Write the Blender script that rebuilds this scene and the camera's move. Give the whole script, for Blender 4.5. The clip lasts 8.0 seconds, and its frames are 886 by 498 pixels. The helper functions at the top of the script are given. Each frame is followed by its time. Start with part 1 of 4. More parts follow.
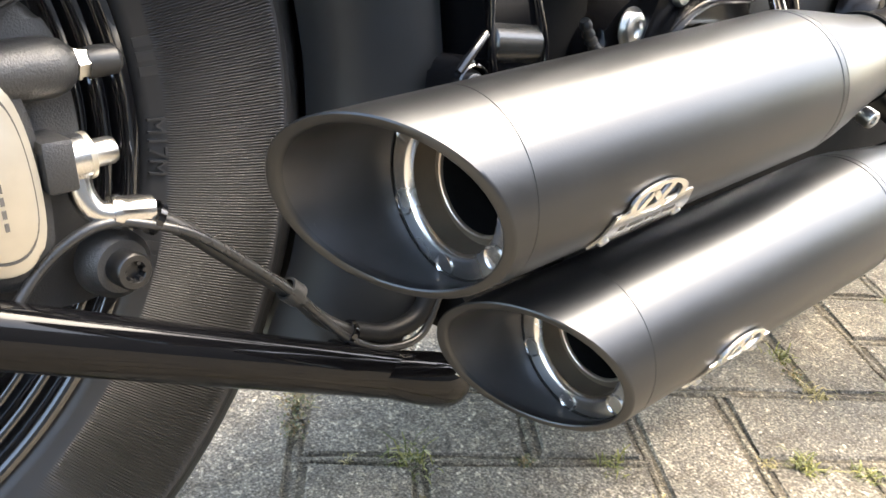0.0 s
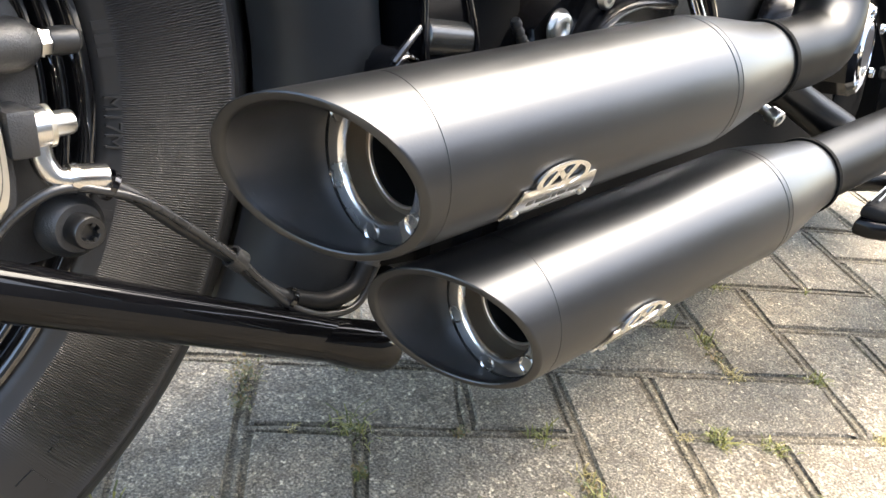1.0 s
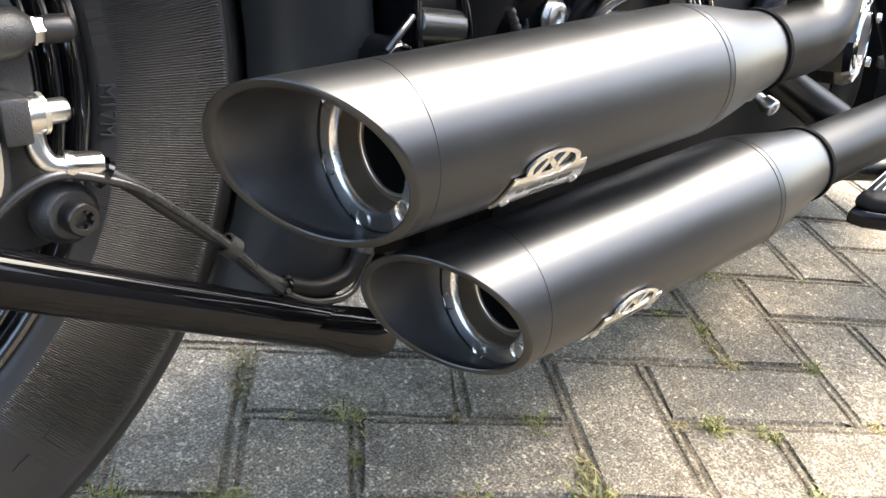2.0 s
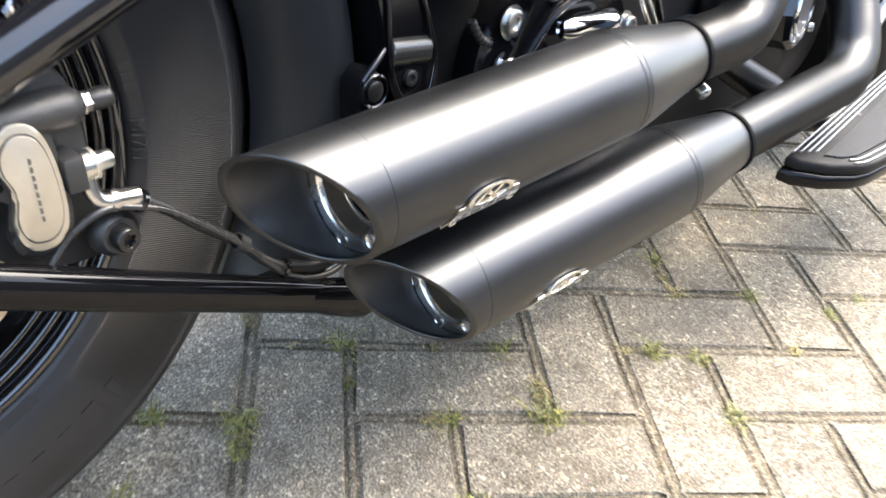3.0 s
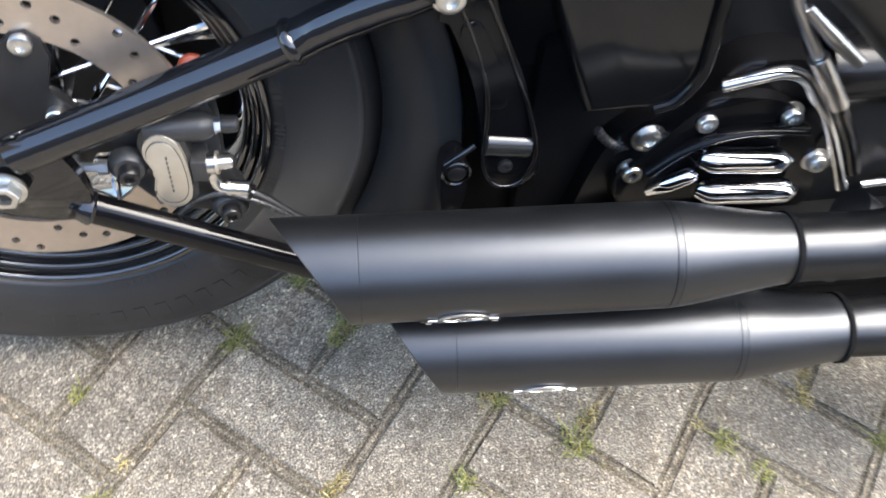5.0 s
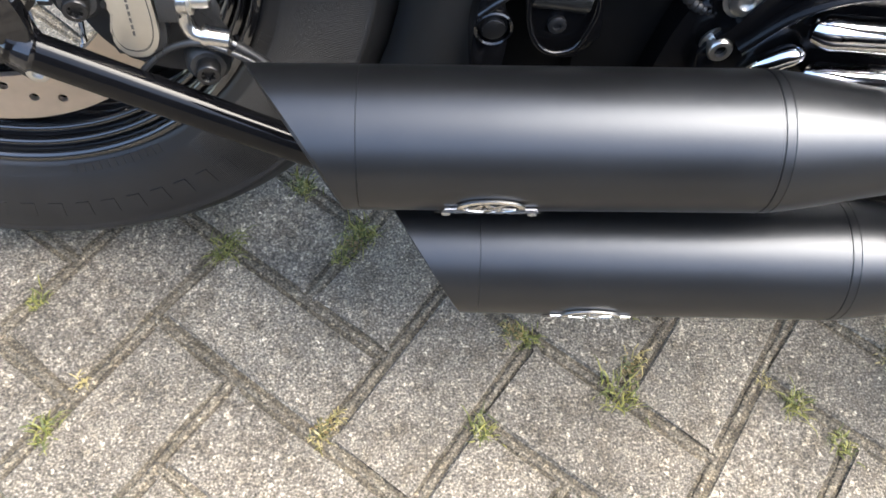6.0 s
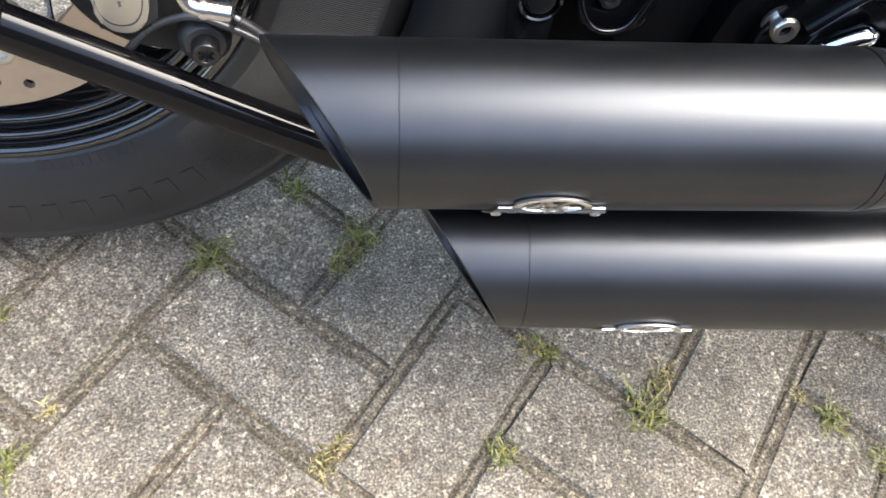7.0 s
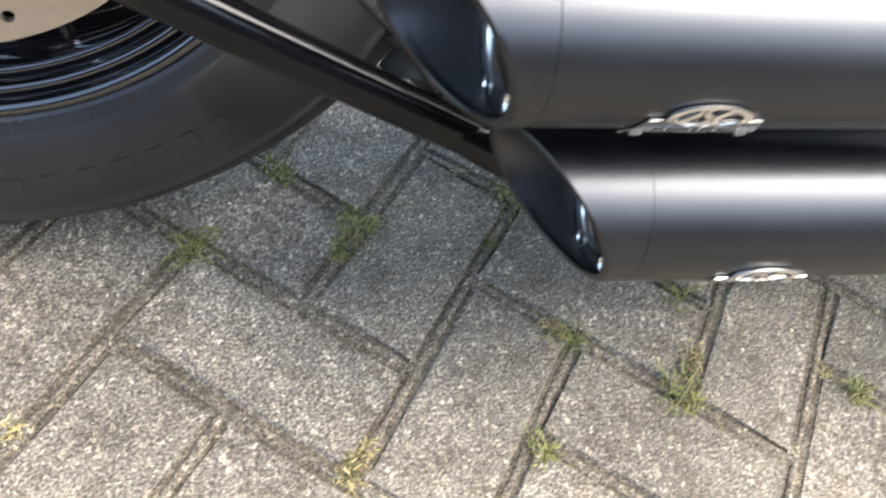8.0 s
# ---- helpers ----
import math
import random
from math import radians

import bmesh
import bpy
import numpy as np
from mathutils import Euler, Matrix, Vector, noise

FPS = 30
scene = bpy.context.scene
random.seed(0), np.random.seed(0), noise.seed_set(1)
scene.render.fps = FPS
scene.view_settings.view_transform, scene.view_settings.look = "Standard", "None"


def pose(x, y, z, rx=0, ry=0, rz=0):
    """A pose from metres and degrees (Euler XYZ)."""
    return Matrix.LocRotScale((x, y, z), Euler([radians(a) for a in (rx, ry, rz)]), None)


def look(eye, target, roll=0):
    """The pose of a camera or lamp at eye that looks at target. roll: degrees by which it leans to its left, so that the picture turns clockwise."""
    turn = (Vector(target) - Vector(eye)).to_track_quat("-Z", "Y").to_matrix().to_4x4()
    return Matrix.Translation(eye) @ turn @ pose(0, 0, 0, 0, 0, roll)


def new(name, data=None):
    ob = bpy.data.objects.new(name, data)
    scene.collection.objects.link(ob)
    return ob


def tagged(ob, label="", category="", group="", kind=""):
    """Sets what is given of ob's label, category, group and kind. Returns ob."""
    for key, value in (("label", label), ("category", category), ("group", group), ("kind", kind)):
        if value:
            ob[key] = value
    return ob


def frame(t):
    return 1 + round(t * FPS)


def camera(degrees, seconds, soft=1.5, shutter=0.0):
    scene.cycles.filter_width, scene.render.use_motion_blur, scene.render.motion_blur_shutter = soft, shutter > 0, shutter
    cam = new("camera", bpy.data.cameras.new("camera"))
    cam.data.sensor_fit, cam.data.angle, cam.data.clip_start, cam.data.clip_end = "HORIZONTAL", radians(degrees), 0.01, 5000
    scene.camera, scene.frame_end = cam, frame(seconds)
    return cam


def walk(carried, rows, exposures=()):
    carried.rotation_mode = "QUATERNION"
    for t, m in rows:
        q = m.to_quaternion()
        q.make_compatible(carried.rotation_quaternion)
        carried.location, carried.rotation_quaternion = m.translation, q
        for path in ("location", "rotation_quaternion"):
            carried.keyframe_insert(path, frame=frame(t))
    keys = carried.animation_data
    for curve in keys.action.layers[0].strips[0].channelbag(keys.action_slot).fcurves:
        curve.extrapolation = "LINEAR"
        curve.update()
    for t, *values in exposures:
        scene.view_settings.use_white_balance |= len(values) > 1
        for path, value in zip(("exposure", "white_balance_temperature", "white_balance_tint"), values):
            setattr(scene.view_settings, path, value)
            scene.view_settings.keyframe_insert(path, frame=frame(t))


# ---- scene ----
cam = camera(56.52, 8.0, shutter=0.3)
PATH = [
    (0, (0.0336, -0.3871, 0.4708), (1.1920, 0.7245, -0.3431), 5.86),
    (0.5, (0.0190, -0.4140, 0.4658), (1.2199, 0.6630, -0.3329), 7.33),
    (1, (0.0137, -0.4311, 0.4799), (1.2312, 0.6208, -0.3270), 8.27),
    (2.5, (0.0149, -0.4456, 0.4813), (1.2058, 0.5958, -0.3774), 8.13),
    (2.8, (0.0028, -0.4696, 0.5418), (1.1521, 0.5261, -0.4215), 8.05),
    (3, (-0.0201, -0.4880, 0.6171), (1.0941, 0.4397, -0.4497), 8.97),
    (3.2, (-0.0321, -0.5250, 0.7279), (1.0134, 0.3393, -0.4552), 10.21),
    (3.5, (-0.0343, -0.5658, 0.8955), (0.9070, 0.2474, -0.4055), 12.89),
    (4, (0.0751, -0.6201, 0.9764), (0.7684, 0.2800, -0.4198), 12.57),
    (4.5, (0.1460, -0.5802, 0.9745), (0.6448, 0.3479, -0.4849), 12.30),
    (5, (0.2357, -0.5028, 0.8892), (0.5050, 0.4433, -0.6182), 9.76),
    (5.2, (0.2627, -0.4894, 0.8548), (0.4367, 0.4457, -0.6733), 8.29),
    (6.3, (0.2632, -0.4575, 0.6994), (0.4816, 0.4306, -0.8509), 11.57),
    (6.5, (0.2539, -0.4418, 0.6834), (0.5410, 0.4499, -0.8536), 14.14),
    (7, (0.2220, -0.4356, 0.6657), (0.5123, 0.4607, -0.8681), 14.46),
    (7.5, (0.1880, -0.4304, 0.6506), (0.4953, 0.4675, -0.8789), 15.41),
    (7.8, (0.1465, -0.4278, 0.5948), (0.6785, 0.5234, -0.8377), 22.60),
    (8, (0.1201, -0.4266, 0.5595), (0.6799, 0.5074, -0.8737), 23.04),
]
EXPOSURES = [(0.0, 3.58, 7700, 8), (0.5, 3.42, 7520, 8), (1.0, 3.3, 7400, 8), (2.5, 3.22, 7250, 8), (3.0, 3.26, 7100, 8), (3.5, 2.66, 6680, 8), (4.0, 2.57, 6500, 8), (5.0, 2.91, 6500, 8), (6.5, 2.6, 6550, 8), (7.0, 2.73, 6650, 8), (7.5, 2.8, 6680, 8), (8.0, 2.8, 6700, 8)]
walk(cam, [(t, look(eye, target, roll)) for t, eye, target, roll in PATH], EXPOSURES)

# ---- world and sun ----
SUN_EL, SUN_AZ = 60.0, -10.0
world = bpy.data.worlds.new("sky")
scene.world = world
world.use_nodes = True
wn = world.node_tree
sky = wn.nodes.new("ShaderNodeTexSky")
sky.sky_type = "NISHITA"
sky.sun_disc = False
sky.sun_elevation = radians(SUN_EL)
sky.sun_rotation = radians(90 - SUN_AZ)
sky.dust_density, sky.ozone_density, sky.air_density = 2.7, 0.9, 0.97
wn.nodes["Background"].inputs["Strength"].default_value = 0.15
wn.links.new(sky.outputs[0], wn.nodes["Background"].inputs["Color"])
sun_data = bpy.data.lights.new("sun", "SUN")
sun_data.energy, sun_data.angle, sun_data.color = 1.0, radians(46), (1.0, 0.988, 0.97)
sun = new("sun", sun_data)
sun_dir = Vector((math.cos(radians(SUN_EL)) * math.cos(radians(SUN_AZ)), math.cos(radians(SUN_EL)) * math.sin(radians(SUN_AZ)), math.sin(radians(SUN_EL))))
sun.matrix_world = look(sun_dir * 6, (0, 0, 0))


# ---- materials ----
def mat(name, color, rough=0.5, metal=0.0, coat=0.0, vary=0.15, scale=40.0, bump=0.0, bump_scale=300.0, rough_vary=0.1, spec=0.5, coat_rough=0.05, edge=1.0):
    m = bpy.data.materials.new(name)
    m.use_nodes = True
    nt = m.node_tree
    b = nt.nodes["Principled BSDF"]
    b.inputs["Metallic"].default_value = metal
    b.inputs["Coat Weight"].default_value = coat
    b.inputs["Coat Roughness"].default_value = coat_rough
    b.inputs["Specular IOR Level"].default_value = spec
    b.inputs["Specular Tint"].default_value = (edge, edge, edge, 1)
    tc = nt.nodes.new("ShaderNodeTexCoord")
    n1 = nt.nodes.new("ShaderNodeTexNoise")
    n1.inputs["Scale"].default_value, n1.inputs["Detail"].default_value = scale, 6
    n2 = nt.nodes.new("ShaderNodeTexNoise")
    n2.inputs["Scale"].default_value, n2.inputs["Detail"].default_value = scale * 0.15, 3
    nt.links.new(tc.outputs["Object"], n1.inputs["Vector"])
    nt.links.new(tc.outputs["Object"], n2.inputs["Vector"])
    add = nt.nodes.new("ShaderNodeMath")
    add.operation = "ADD"
    nt.links.new(n1.outputs["Fac"], add.inputs[0])
    nt.links.new(n2.outputs["Fac"], add.inputs[1])
    mr = nt.nodes.new("ShaderNodeMapRange")
    mr.inputs["From Min"].default_value, mr.inputs["From Max"].default_value = 0.6, 1.4
    mr.inputs["To Min"].default_value, mr.inputs["To Max"].default_value = 1 - vary, 1 + vary
    nt.links.new(add.outputs[0], mr.inputs["Value"])
    mix = nt.nodes.new("ShaderNodeVectorMath")
    mix.operation = "SCALE"
    mix.inputs[0].default_value = color
    nt.links.new(mr.outputs["Result"], mix.inputs["Scale"])
    nt.links.new(mix.outputs[0], b.inputs["Base Color"])
    rr = nt.nodes.new("ShaderNodeMapRange")
    rr.inputs["From Min"].default_value, rr.inputs["From Max"].default_value = 0.6, 1.4
    rr.inputs["To Min"].default_value, rr.inputs["To Max"].default_value = max(0.01, rough * (1 - rough_vary)), min(1.0, rough * (1 + rough_vary))
    nt.links.new(add.outputs[0], rr.inputs["Value"])
    nt.links.new(rr.outputs["Result"], b.inputs["Roughness"])
    if bump:
        n3 = nt.nodes.new("ShaderNodeTexNoise")
        n3.inputs["Scale"].default_value, n3.inputs["Detail"].default_value = bump_scale, 4
        nt.links.new(tc.outputs["Object"], n3.inputs["Vector"])
        bp = nt.nodes.new("ShaderNodeBump")
        bp.inputs["Strength"].default_value, bp.inputs["Distance"].default_value = bump, 0.001
        nt.links.new(n3.outputs["Fac"], bp.inputs["Height"])
        nt.links.new(bp.outputs["Normal"], b.inputs["Normal"])
    return m


SATIN = mat("satin_ceramic_coating", (0.0620, 0.0640, 0.0670), 0.37, 0.95, vary=0.07, scale=22, bump=0.03, bump_scale=900, edge=0.95)
SATIN_IN = mat("satin_inner_coating", (0.075, 0.075, 0.077), 0.36, 0.7, vary=0.15, scale=60, edge=0.4)
PIPE = mat("satin_pipe_coating", (0.049, 0.0500, 0.0515), 0.34, 0.95, vary=0.07, scale=22, bump=0.03, bump_scale=900, edge=0.5)
GLOSS = mat("gloss_black_paint", (0.004, 0.004, 0.0045), 0.08, 0.0, coat=0.35, coat_rough=0.03, vary=0.2, scale=20)
CAST = mat("black_powder_coat", (0.013, 0.013, 0.0135), 0.36, 0.0, vary=0.25, scale=80, bump=0.2, bump_scale=1400, spec=0.4)
CALIPER = mat("charcoal_powder_coat", (0.024, 0.024, 0.024), 0.42, 0.0, vary=0.25, scale=60, bump=0.35, bump_scale=1100, spec=0.5)
MATTE = mat("matte_black_plastic", (0.007, 0.0075, 0.0082), 0.42, 0.0, vary=0.25, scale=15, bump=0.06, bump_scale=1500, spec=0.14)
DARK = mat("dull_dark_metal", (0.012, 0.012, 0.012), 0.6, 0.2, vary=0.3)
# Near-black with hardly any gloss, so blocked-off gaps stay as dark as shade.
SHADE_BLACK = mat("dull_shade_black", (0.006, 0.006, 0.006), 0.9, 0.0, vary=0.3, spec=0.05)
BRACKET = mat("black_bracket_paint", (0.004, 0.004, 0.0045), 0.16, 0.0, vary=0.2, scale=20, spec=0.2)
CASE = mat("satin_black_casing", (0.004, 0.004, 0.0045), 0.22, 0.0, vary=0.25, scale=30, spec=0.18)
RIMBLK = mat("gloss_black_rim", (0.006, 0.006, 0.0065), 0.07, 0.0, coat=1.0, coat_rough=0.03, vary=0.2, scale=20, spec=0.7)
GUARD = mat("mudguard_plastic", (0.029, 0.0310, 0.0330), 0.36, 0.0, vary=0.25, scale=15, bump=0.06, bump_scale=1500, spec=0.45)
CHROME = mat("chrome", (0.82, 0.82, 0.83), 0.09, 1.0, vary=0.05, rough_vary=0.4)
POLISH = mat("polished_steel", (0.68, 0.655, 0.62), 0.24, 1.0, vary=0.12, rough_vary=0.3)
TUBE = mat("deep_gloss_black_tube", (0.005, 0.005, 0.006), 0.05, 0.0, coat=0.7, coat_rough=0.02, vary=0.2, scale=20, spec=0.4)
TUBE.node_tree.nodes["Principled BSDF"].inputs["Coat IOR"].default_value = 1.55
TUBE_LOW = mat("gloss_black_lower_tube", (0.003, 0.003, 0.0035), 0.05, 0.0, vary=0.3, scale=30, spec=0.25)
CROSS = mat("worn_satin_black_tube", (0.020, 0.020, 0.019), 0.24, 0.3, vary=0.4, scale=60, spec=0.9)
ZINC = mat("zinc_plated_steel", (0.62, 0.61, 0.58), 0.3, 1.0, vary=0.15, scale=90)
BROWN = mat("heat_tinted_steel", (0.14, 0.112, 0.083), 0.45, 0.5, vary=0.3, scale=60)
STEEL = mat("brake_disc_steel", (0.5, 0.43, 0.36), 0.36, 0.85, vary=0.12, scale=90)
PLAQUE = mat("brushed_aluminium", (0.52, 0.48, 0.4), 0.4, 0.8, vary=0.08, scale=120)
MIRROR = mat("mirror_polished_steel", (0.80, 0.79, 0.77), 0.25, 1.0, vary=0.06, rough_vary=0.4)
BADGE = mat("badge_steel", (0.68, 0.66, 0.62), 0.22, 1.0, vary=0.1)
DULL = mat("dull_grey_lens", (0.10, 0.10, 0.105), 0.3, 0.4, vary=0.25, scale=60)
INK = mat("dark_lettering", (0.07, 0.065, 0.058), 0.5)
HOSE = mat("rubber_hose", (0.016, 0.016, 0.016), 0.45, vary=0.2, bump=0.15)
CABLE = mat("smooth_cable_sheath", (0.022, 0.022, 0.022), 0.28, vary=0.15)
BLACK_BOLT = mat("blackened_steel_bolt", (0.045, 0.045, 0.046), 0.30, 0.85, vary=0.2, scale=90)
ORANGE = mat("orange_reflector", (0.42, 0.075, 0.028), 0.3, coat=0.4)
def pad_material():
    m = mat("ribbed_pad_rubber", (0.034, 0.034, 0.036), 0.75, vary=0.15, spec=0.25)
    nt = m.node_tree
    tc = nt.nodes.new("ShaderNodeTexCoord")
    wave = nt.nodes.new("ShaderNodeTexWave")
    wave.inputs["Scale"].default_value = 75
    bp = nt.nodes.new("ShaderNodeBump")
    bp.inputs["Strength"].default_value, bp.inputs["Distance"].default_value = 1.0, 0.0012
    nt.links.new(tc.outputs["Object"], wave.inputs["Vector"])
    nt.links.new(wave.outputs["Fac"], bp.inputs["Height"])
    nt.links.new(bp.outputs["Normal"], nt.nodes["Principled BSDF"].inputs["Normal"])
    return m


PAD_RUBBER = pad_material()
RUBBER = mat("floorboard_rubber", (0.010, 0.010, 0.0105), 0.6, vary=0.15, spec=0.15, bump=0.3, bump_scale=700)
BOXBLK = mat("smooth_black_cover", (0.006, 0.006, 0.006), 0.11, 0.0, vary=0.2, scale=12, spec=0.3)
STRIP = mat("worn_metal_strip", (0.34, 0.34, 0.345), 0.30, 1.0, vary=0.2)


def tyre_material():
    m = mat("tyre_rubber", (0.0165, 0.0162, 0.016), 0.46, vary=0.25, scale=25, spec=0.48)
    nt = m.node_tree
    tc = nt.nodes.new("ShaderNodeTexCoord")
    sep = nt.nodes.new("ShaderNodeSeparateXYZ")
    nt.links.new(tc.outputs["Object"], sep.inputs[0])
    at = nt.nodes.new("ShaderNodeMath")
    at.operation = "ARCTAN2"
    nt.links.new(sep.outputs["Z"], at.inputs[0])
    nt.links.new(sep.outputs["X"], at.inputs[1])
    mul = nt.nodes.new("ShaderNodeMath")
    mul.operation = "MULTIPLY"
    mul.inputs[1].default_value = 1040
    nt.links.new(at.outputs[0], mul.inputs[0])
    sn = nt.nodes.new("ShaderNodeMath")
    sn.operation = "SINE"
    nt.links.new(mul.outputs[0], sn.inputs[0])
    bp = nt.nodes.new("ShaderNodeBump")
    bp.inputs["Strength"].default_value, bp.inputs["Distance"].default_value = 1.0, 0.00075
    flat = nt.nodes.new("ShaderNodeCombineXYZ")
    nt.links.new(sep.outputs["X"], flat.inputs["X"])
    nt.links.new(sep.outputs["Z"], flat.inputs["Z"])
    dist = nt.nodes.new("ShaderNodeVectorMath")
    dist.operation = "LENGTH"
    nt.links.new(flat.outputs[0], dist.inputs[0])
    band = nt.nodes.new("ShaderNodeValToRGB")
    e = band.color_ramp.elements
    e[0].position, e[0].color = 0.2165, (0, 0, 0, 1)
    e[1].position, e[1].color = 0.2180, (1, 1, 1, 1)
    for pos, c in ((0.2775, 1), (0.2790, 0)):
        x = e.new(pos)
        x.color = (c, c, c, 1)
    nt.links.new(dist.outputs["Value"], band.inputs["Fac"])
    mask = nt.nodes.new("ShaderNodeMath")
    mask.operation = "MULTIPLY"
    nt.links.new(sn.outputs[0], mask.inputs[0])
    nt.links.new(band.outputs["Color"], mask.inputs[1])
    sector = nt.nodes.new("ShaderNodeMapRange")
    sector.interpolation_type = "SMOOTHSTEP"
    sector.inputs["From Min"].default_value, sector.inputs["From Max"].default_value = radians(-58), radians(-45)
    nt.links.new(at.outputs[0], sector.inputs["Value"])
    zone = nt.nodes.new("ShaderNodeMath")
    zone.operation = "MULTIPLY"
    nt.links.new(mask.outputs[0], zone.inputs[0])
    nt.links.new(sector.outputs["Result"], zone.inputs[1])
    nt.links.new(zone.outputs[0], bp.inputs["Height"])
    nt.links.new(bp.outputs["Normal"], nt.nodes["Principled BSDF"].inputs["Normal"])
    return m


TYRE = tyre_material()
TYRE_PLAIN = mat("tyre_band_rubber", (0.022, 0.022, 0.022), 0.42, vary=0.25, scale=25, bump=0.1)


def paver_material(name, tint, bumpy):
    m = bpy.data.materials.new(name)
    m.use_nodes = True
    nt = m.node_tree
    b = nt.nodes["Principled BSDF"]
    b.inputs["Roughness"].default_value = 0.9
    geo = nt.nodes.new("ShaderNodeNewGeometry")
    info = nt.nodes.new("ShaderNodeObjectInfo")

    def noise_at(scale, detail, rough=0.5):
        n = nt.nodes.new("ShaderNodeTexNoise")
        n.inputs["Scale"].default_value, n.inputs["Detail"].default_value, n.inputs["Roughness"].default_value = scale, detail, rough
        nt.links.new(geo.outputs["Position"], n.inputs["Vector"])
        return n

    def ramp(src, stops):
        r = nt.nodes.new("ShaderNodeValToRGB")
        e = r.color_ramp.elements
        e[0].position, e[0].color = stops[0][0], (*stops[0][1], 1)
        e[1].position, e[1].color = stops[-1][0], (*stops[-1][1], 1)
        for pos, col in stops[1:-1]:
            x = e.new(pos)
            x.color = (*col, 1)
        nt.links.new(src, r.inputs["Fac"])
        return r

    def mixer(kind, fac, a, bb):
        x = nt.nodes.new("ShaderNodeMix")
        x.data_type, x.blend_type = "RGBA", kind
        if hasattr(fac, "is_linked"):
            nt.links.new(fac, x.inputs[0])
        else:
            x.inputs[0].default_value = fac
        nt.links.new(a, x.inputs[6])
        nt.links.new(bb, x.inputs[7])
        return x

    grit = noise_at(420, 3, 0.6)
    r1 = ramp(grit.outputs["Fac"], [(0.32, (0.045, 0.042, 0.036)), (0.46, (0.135, 0.126, 0.111)), (0.58, (0.218, 0.205, 0.183)), (0.68, (0.42, 0.405, 0.37))])
    vor = nt.nodes.new("ShaderNodeTexVoronoi")
    vor.inputs["Scale"].default_value = 260
    nt.links.new(geo.outputs["Position"], vor.inputs["Vector"])
    cell = ramp(vor.outputs["Color"], [(0.25, (0.72, 0.72, 0.72)), (0.8, (1.08, 1.06, 1.02)), (0.93, (2.1, 2.05, 1.95))])
    stains = noise_at(9, 4)
    r2 = ramp(stains.outputs["Fac"], [(0.35, (0.82, 0.82, 0.8)), (0.65, (1.12, 1.11, 1.08))])
    c1 = mixer("MULTIPLY", 1.0, r1.outputs[0], cell.outputs[0])
    c1b = mixer("MULTIPLY", 1.0, c1.outputs[2], ramp(noise_at(38, 5, 0.65).outputs["Fac"], [(0.34, (0.70, 0.67, 0.61)), (0.5, (1.0, 0.99, 0.97)), (0.68, (1.16, 1.16, 1.15))]).outputs[0])
    c2 = mixer("MULTIPLY", 1.0, c1b.outputs[2], r2.outputs[0])
    r3 = ramp(info.outputs["Random"], [(0.0, tuple(0.87 * q for q in tint)), (1.0, tuple(1.1 * q for q in tint))])
    c3 = mixer("MULTIPLY", 1.0, c2.outputs[2], r3.outputs[0])
    nt.links.new(c3.outputs[2], b.inputs["Base Color"])
    bp = nt.nodes.new("ShaderNodeBump")
    bp.inputs["Strength"].default_value, bp.inputs["Distance"].default_value = bumpy, 0.0015
    nt.links.new(grit.outputs["Fac"], bp.inputs["Height"])
    nt.links.new(bp.outputs["Normal"], b.inputs["Normal"])
    return m


PAVER = paver_material("exposed_concrete", (1.03, 0.965, 0.875), 0.8)
SAND = paver_material("mossy_joint_sand", (0.84, 0.77, 0.65), 1.0)
DIRT = paver_material("dark_joint_dirt", (0.56, 0.50, 0.40), 1.0)


def blade_material(name, a, b):
    m = bpy.data.materials.new(name)
    m.use_nodes = True
    nt = m.node_tree
    p = nt.nodes["Principled BSDF"]
    p.inputs["Roughness"].default_value = 0.55
    geo = nt.nodes.new("ShaderNodeNewGeometry")
    r = nt.nodes.new("ShaderNodeValToRGB")
    r.color_ramp.elements[0].color, r.color_ramp.elements[1].color = (*a, 1), (*b, 1)
    nt.links.new(geo.outputs["Random Per Island"], r.inputs["Fac"])
    nt.links.new(r.outputs["Color"], p.inputs["Base Color"])
    return m


GRASS = blade_material("grass_blade", (0.052, 0.068, 0.011), (0.245, 0.225, 0.055))
GRASS_DRY = blade_material("dry_grass_blade", (0.14, 0.12, 0.03), (0.42, 0.33, 0.14))
MOSS_LEAF = blade_material("moss_leaf", (0.045, 0.070, 0.018), (0.20, 0.13, 0.05))


# ---- mesh helpers ----
def part(name, bm, material, parent=None, label="", smooth=True):
    bmesh.ops.recalc_face_normals(bm, faces=bm.faces[:])
    me = bpy.data.meshes.new(name)
    bm.to_mesh(me)
    bm.free()
    me.materials.append(material)
    if smooth:
        me.shade_smooth()
        me.set_sharp_from_angle(angle=radians(40))
    ob = new(name, me)
    if parent is not None:
        ob.parent = parent
    if label:
        tagged(ob, label)
    return ob


def frame_of(d):
    """Two directions square to d: one sideways, one upwards."""
    d = Vector(d).normalized()
    side = d.cross(Vector((0, 0, 1)))
    if side.length < 1e-3:
        side = Vector((1, 0, 0))
    side.normalize()
    return d, side, side.cross(d).normalized()


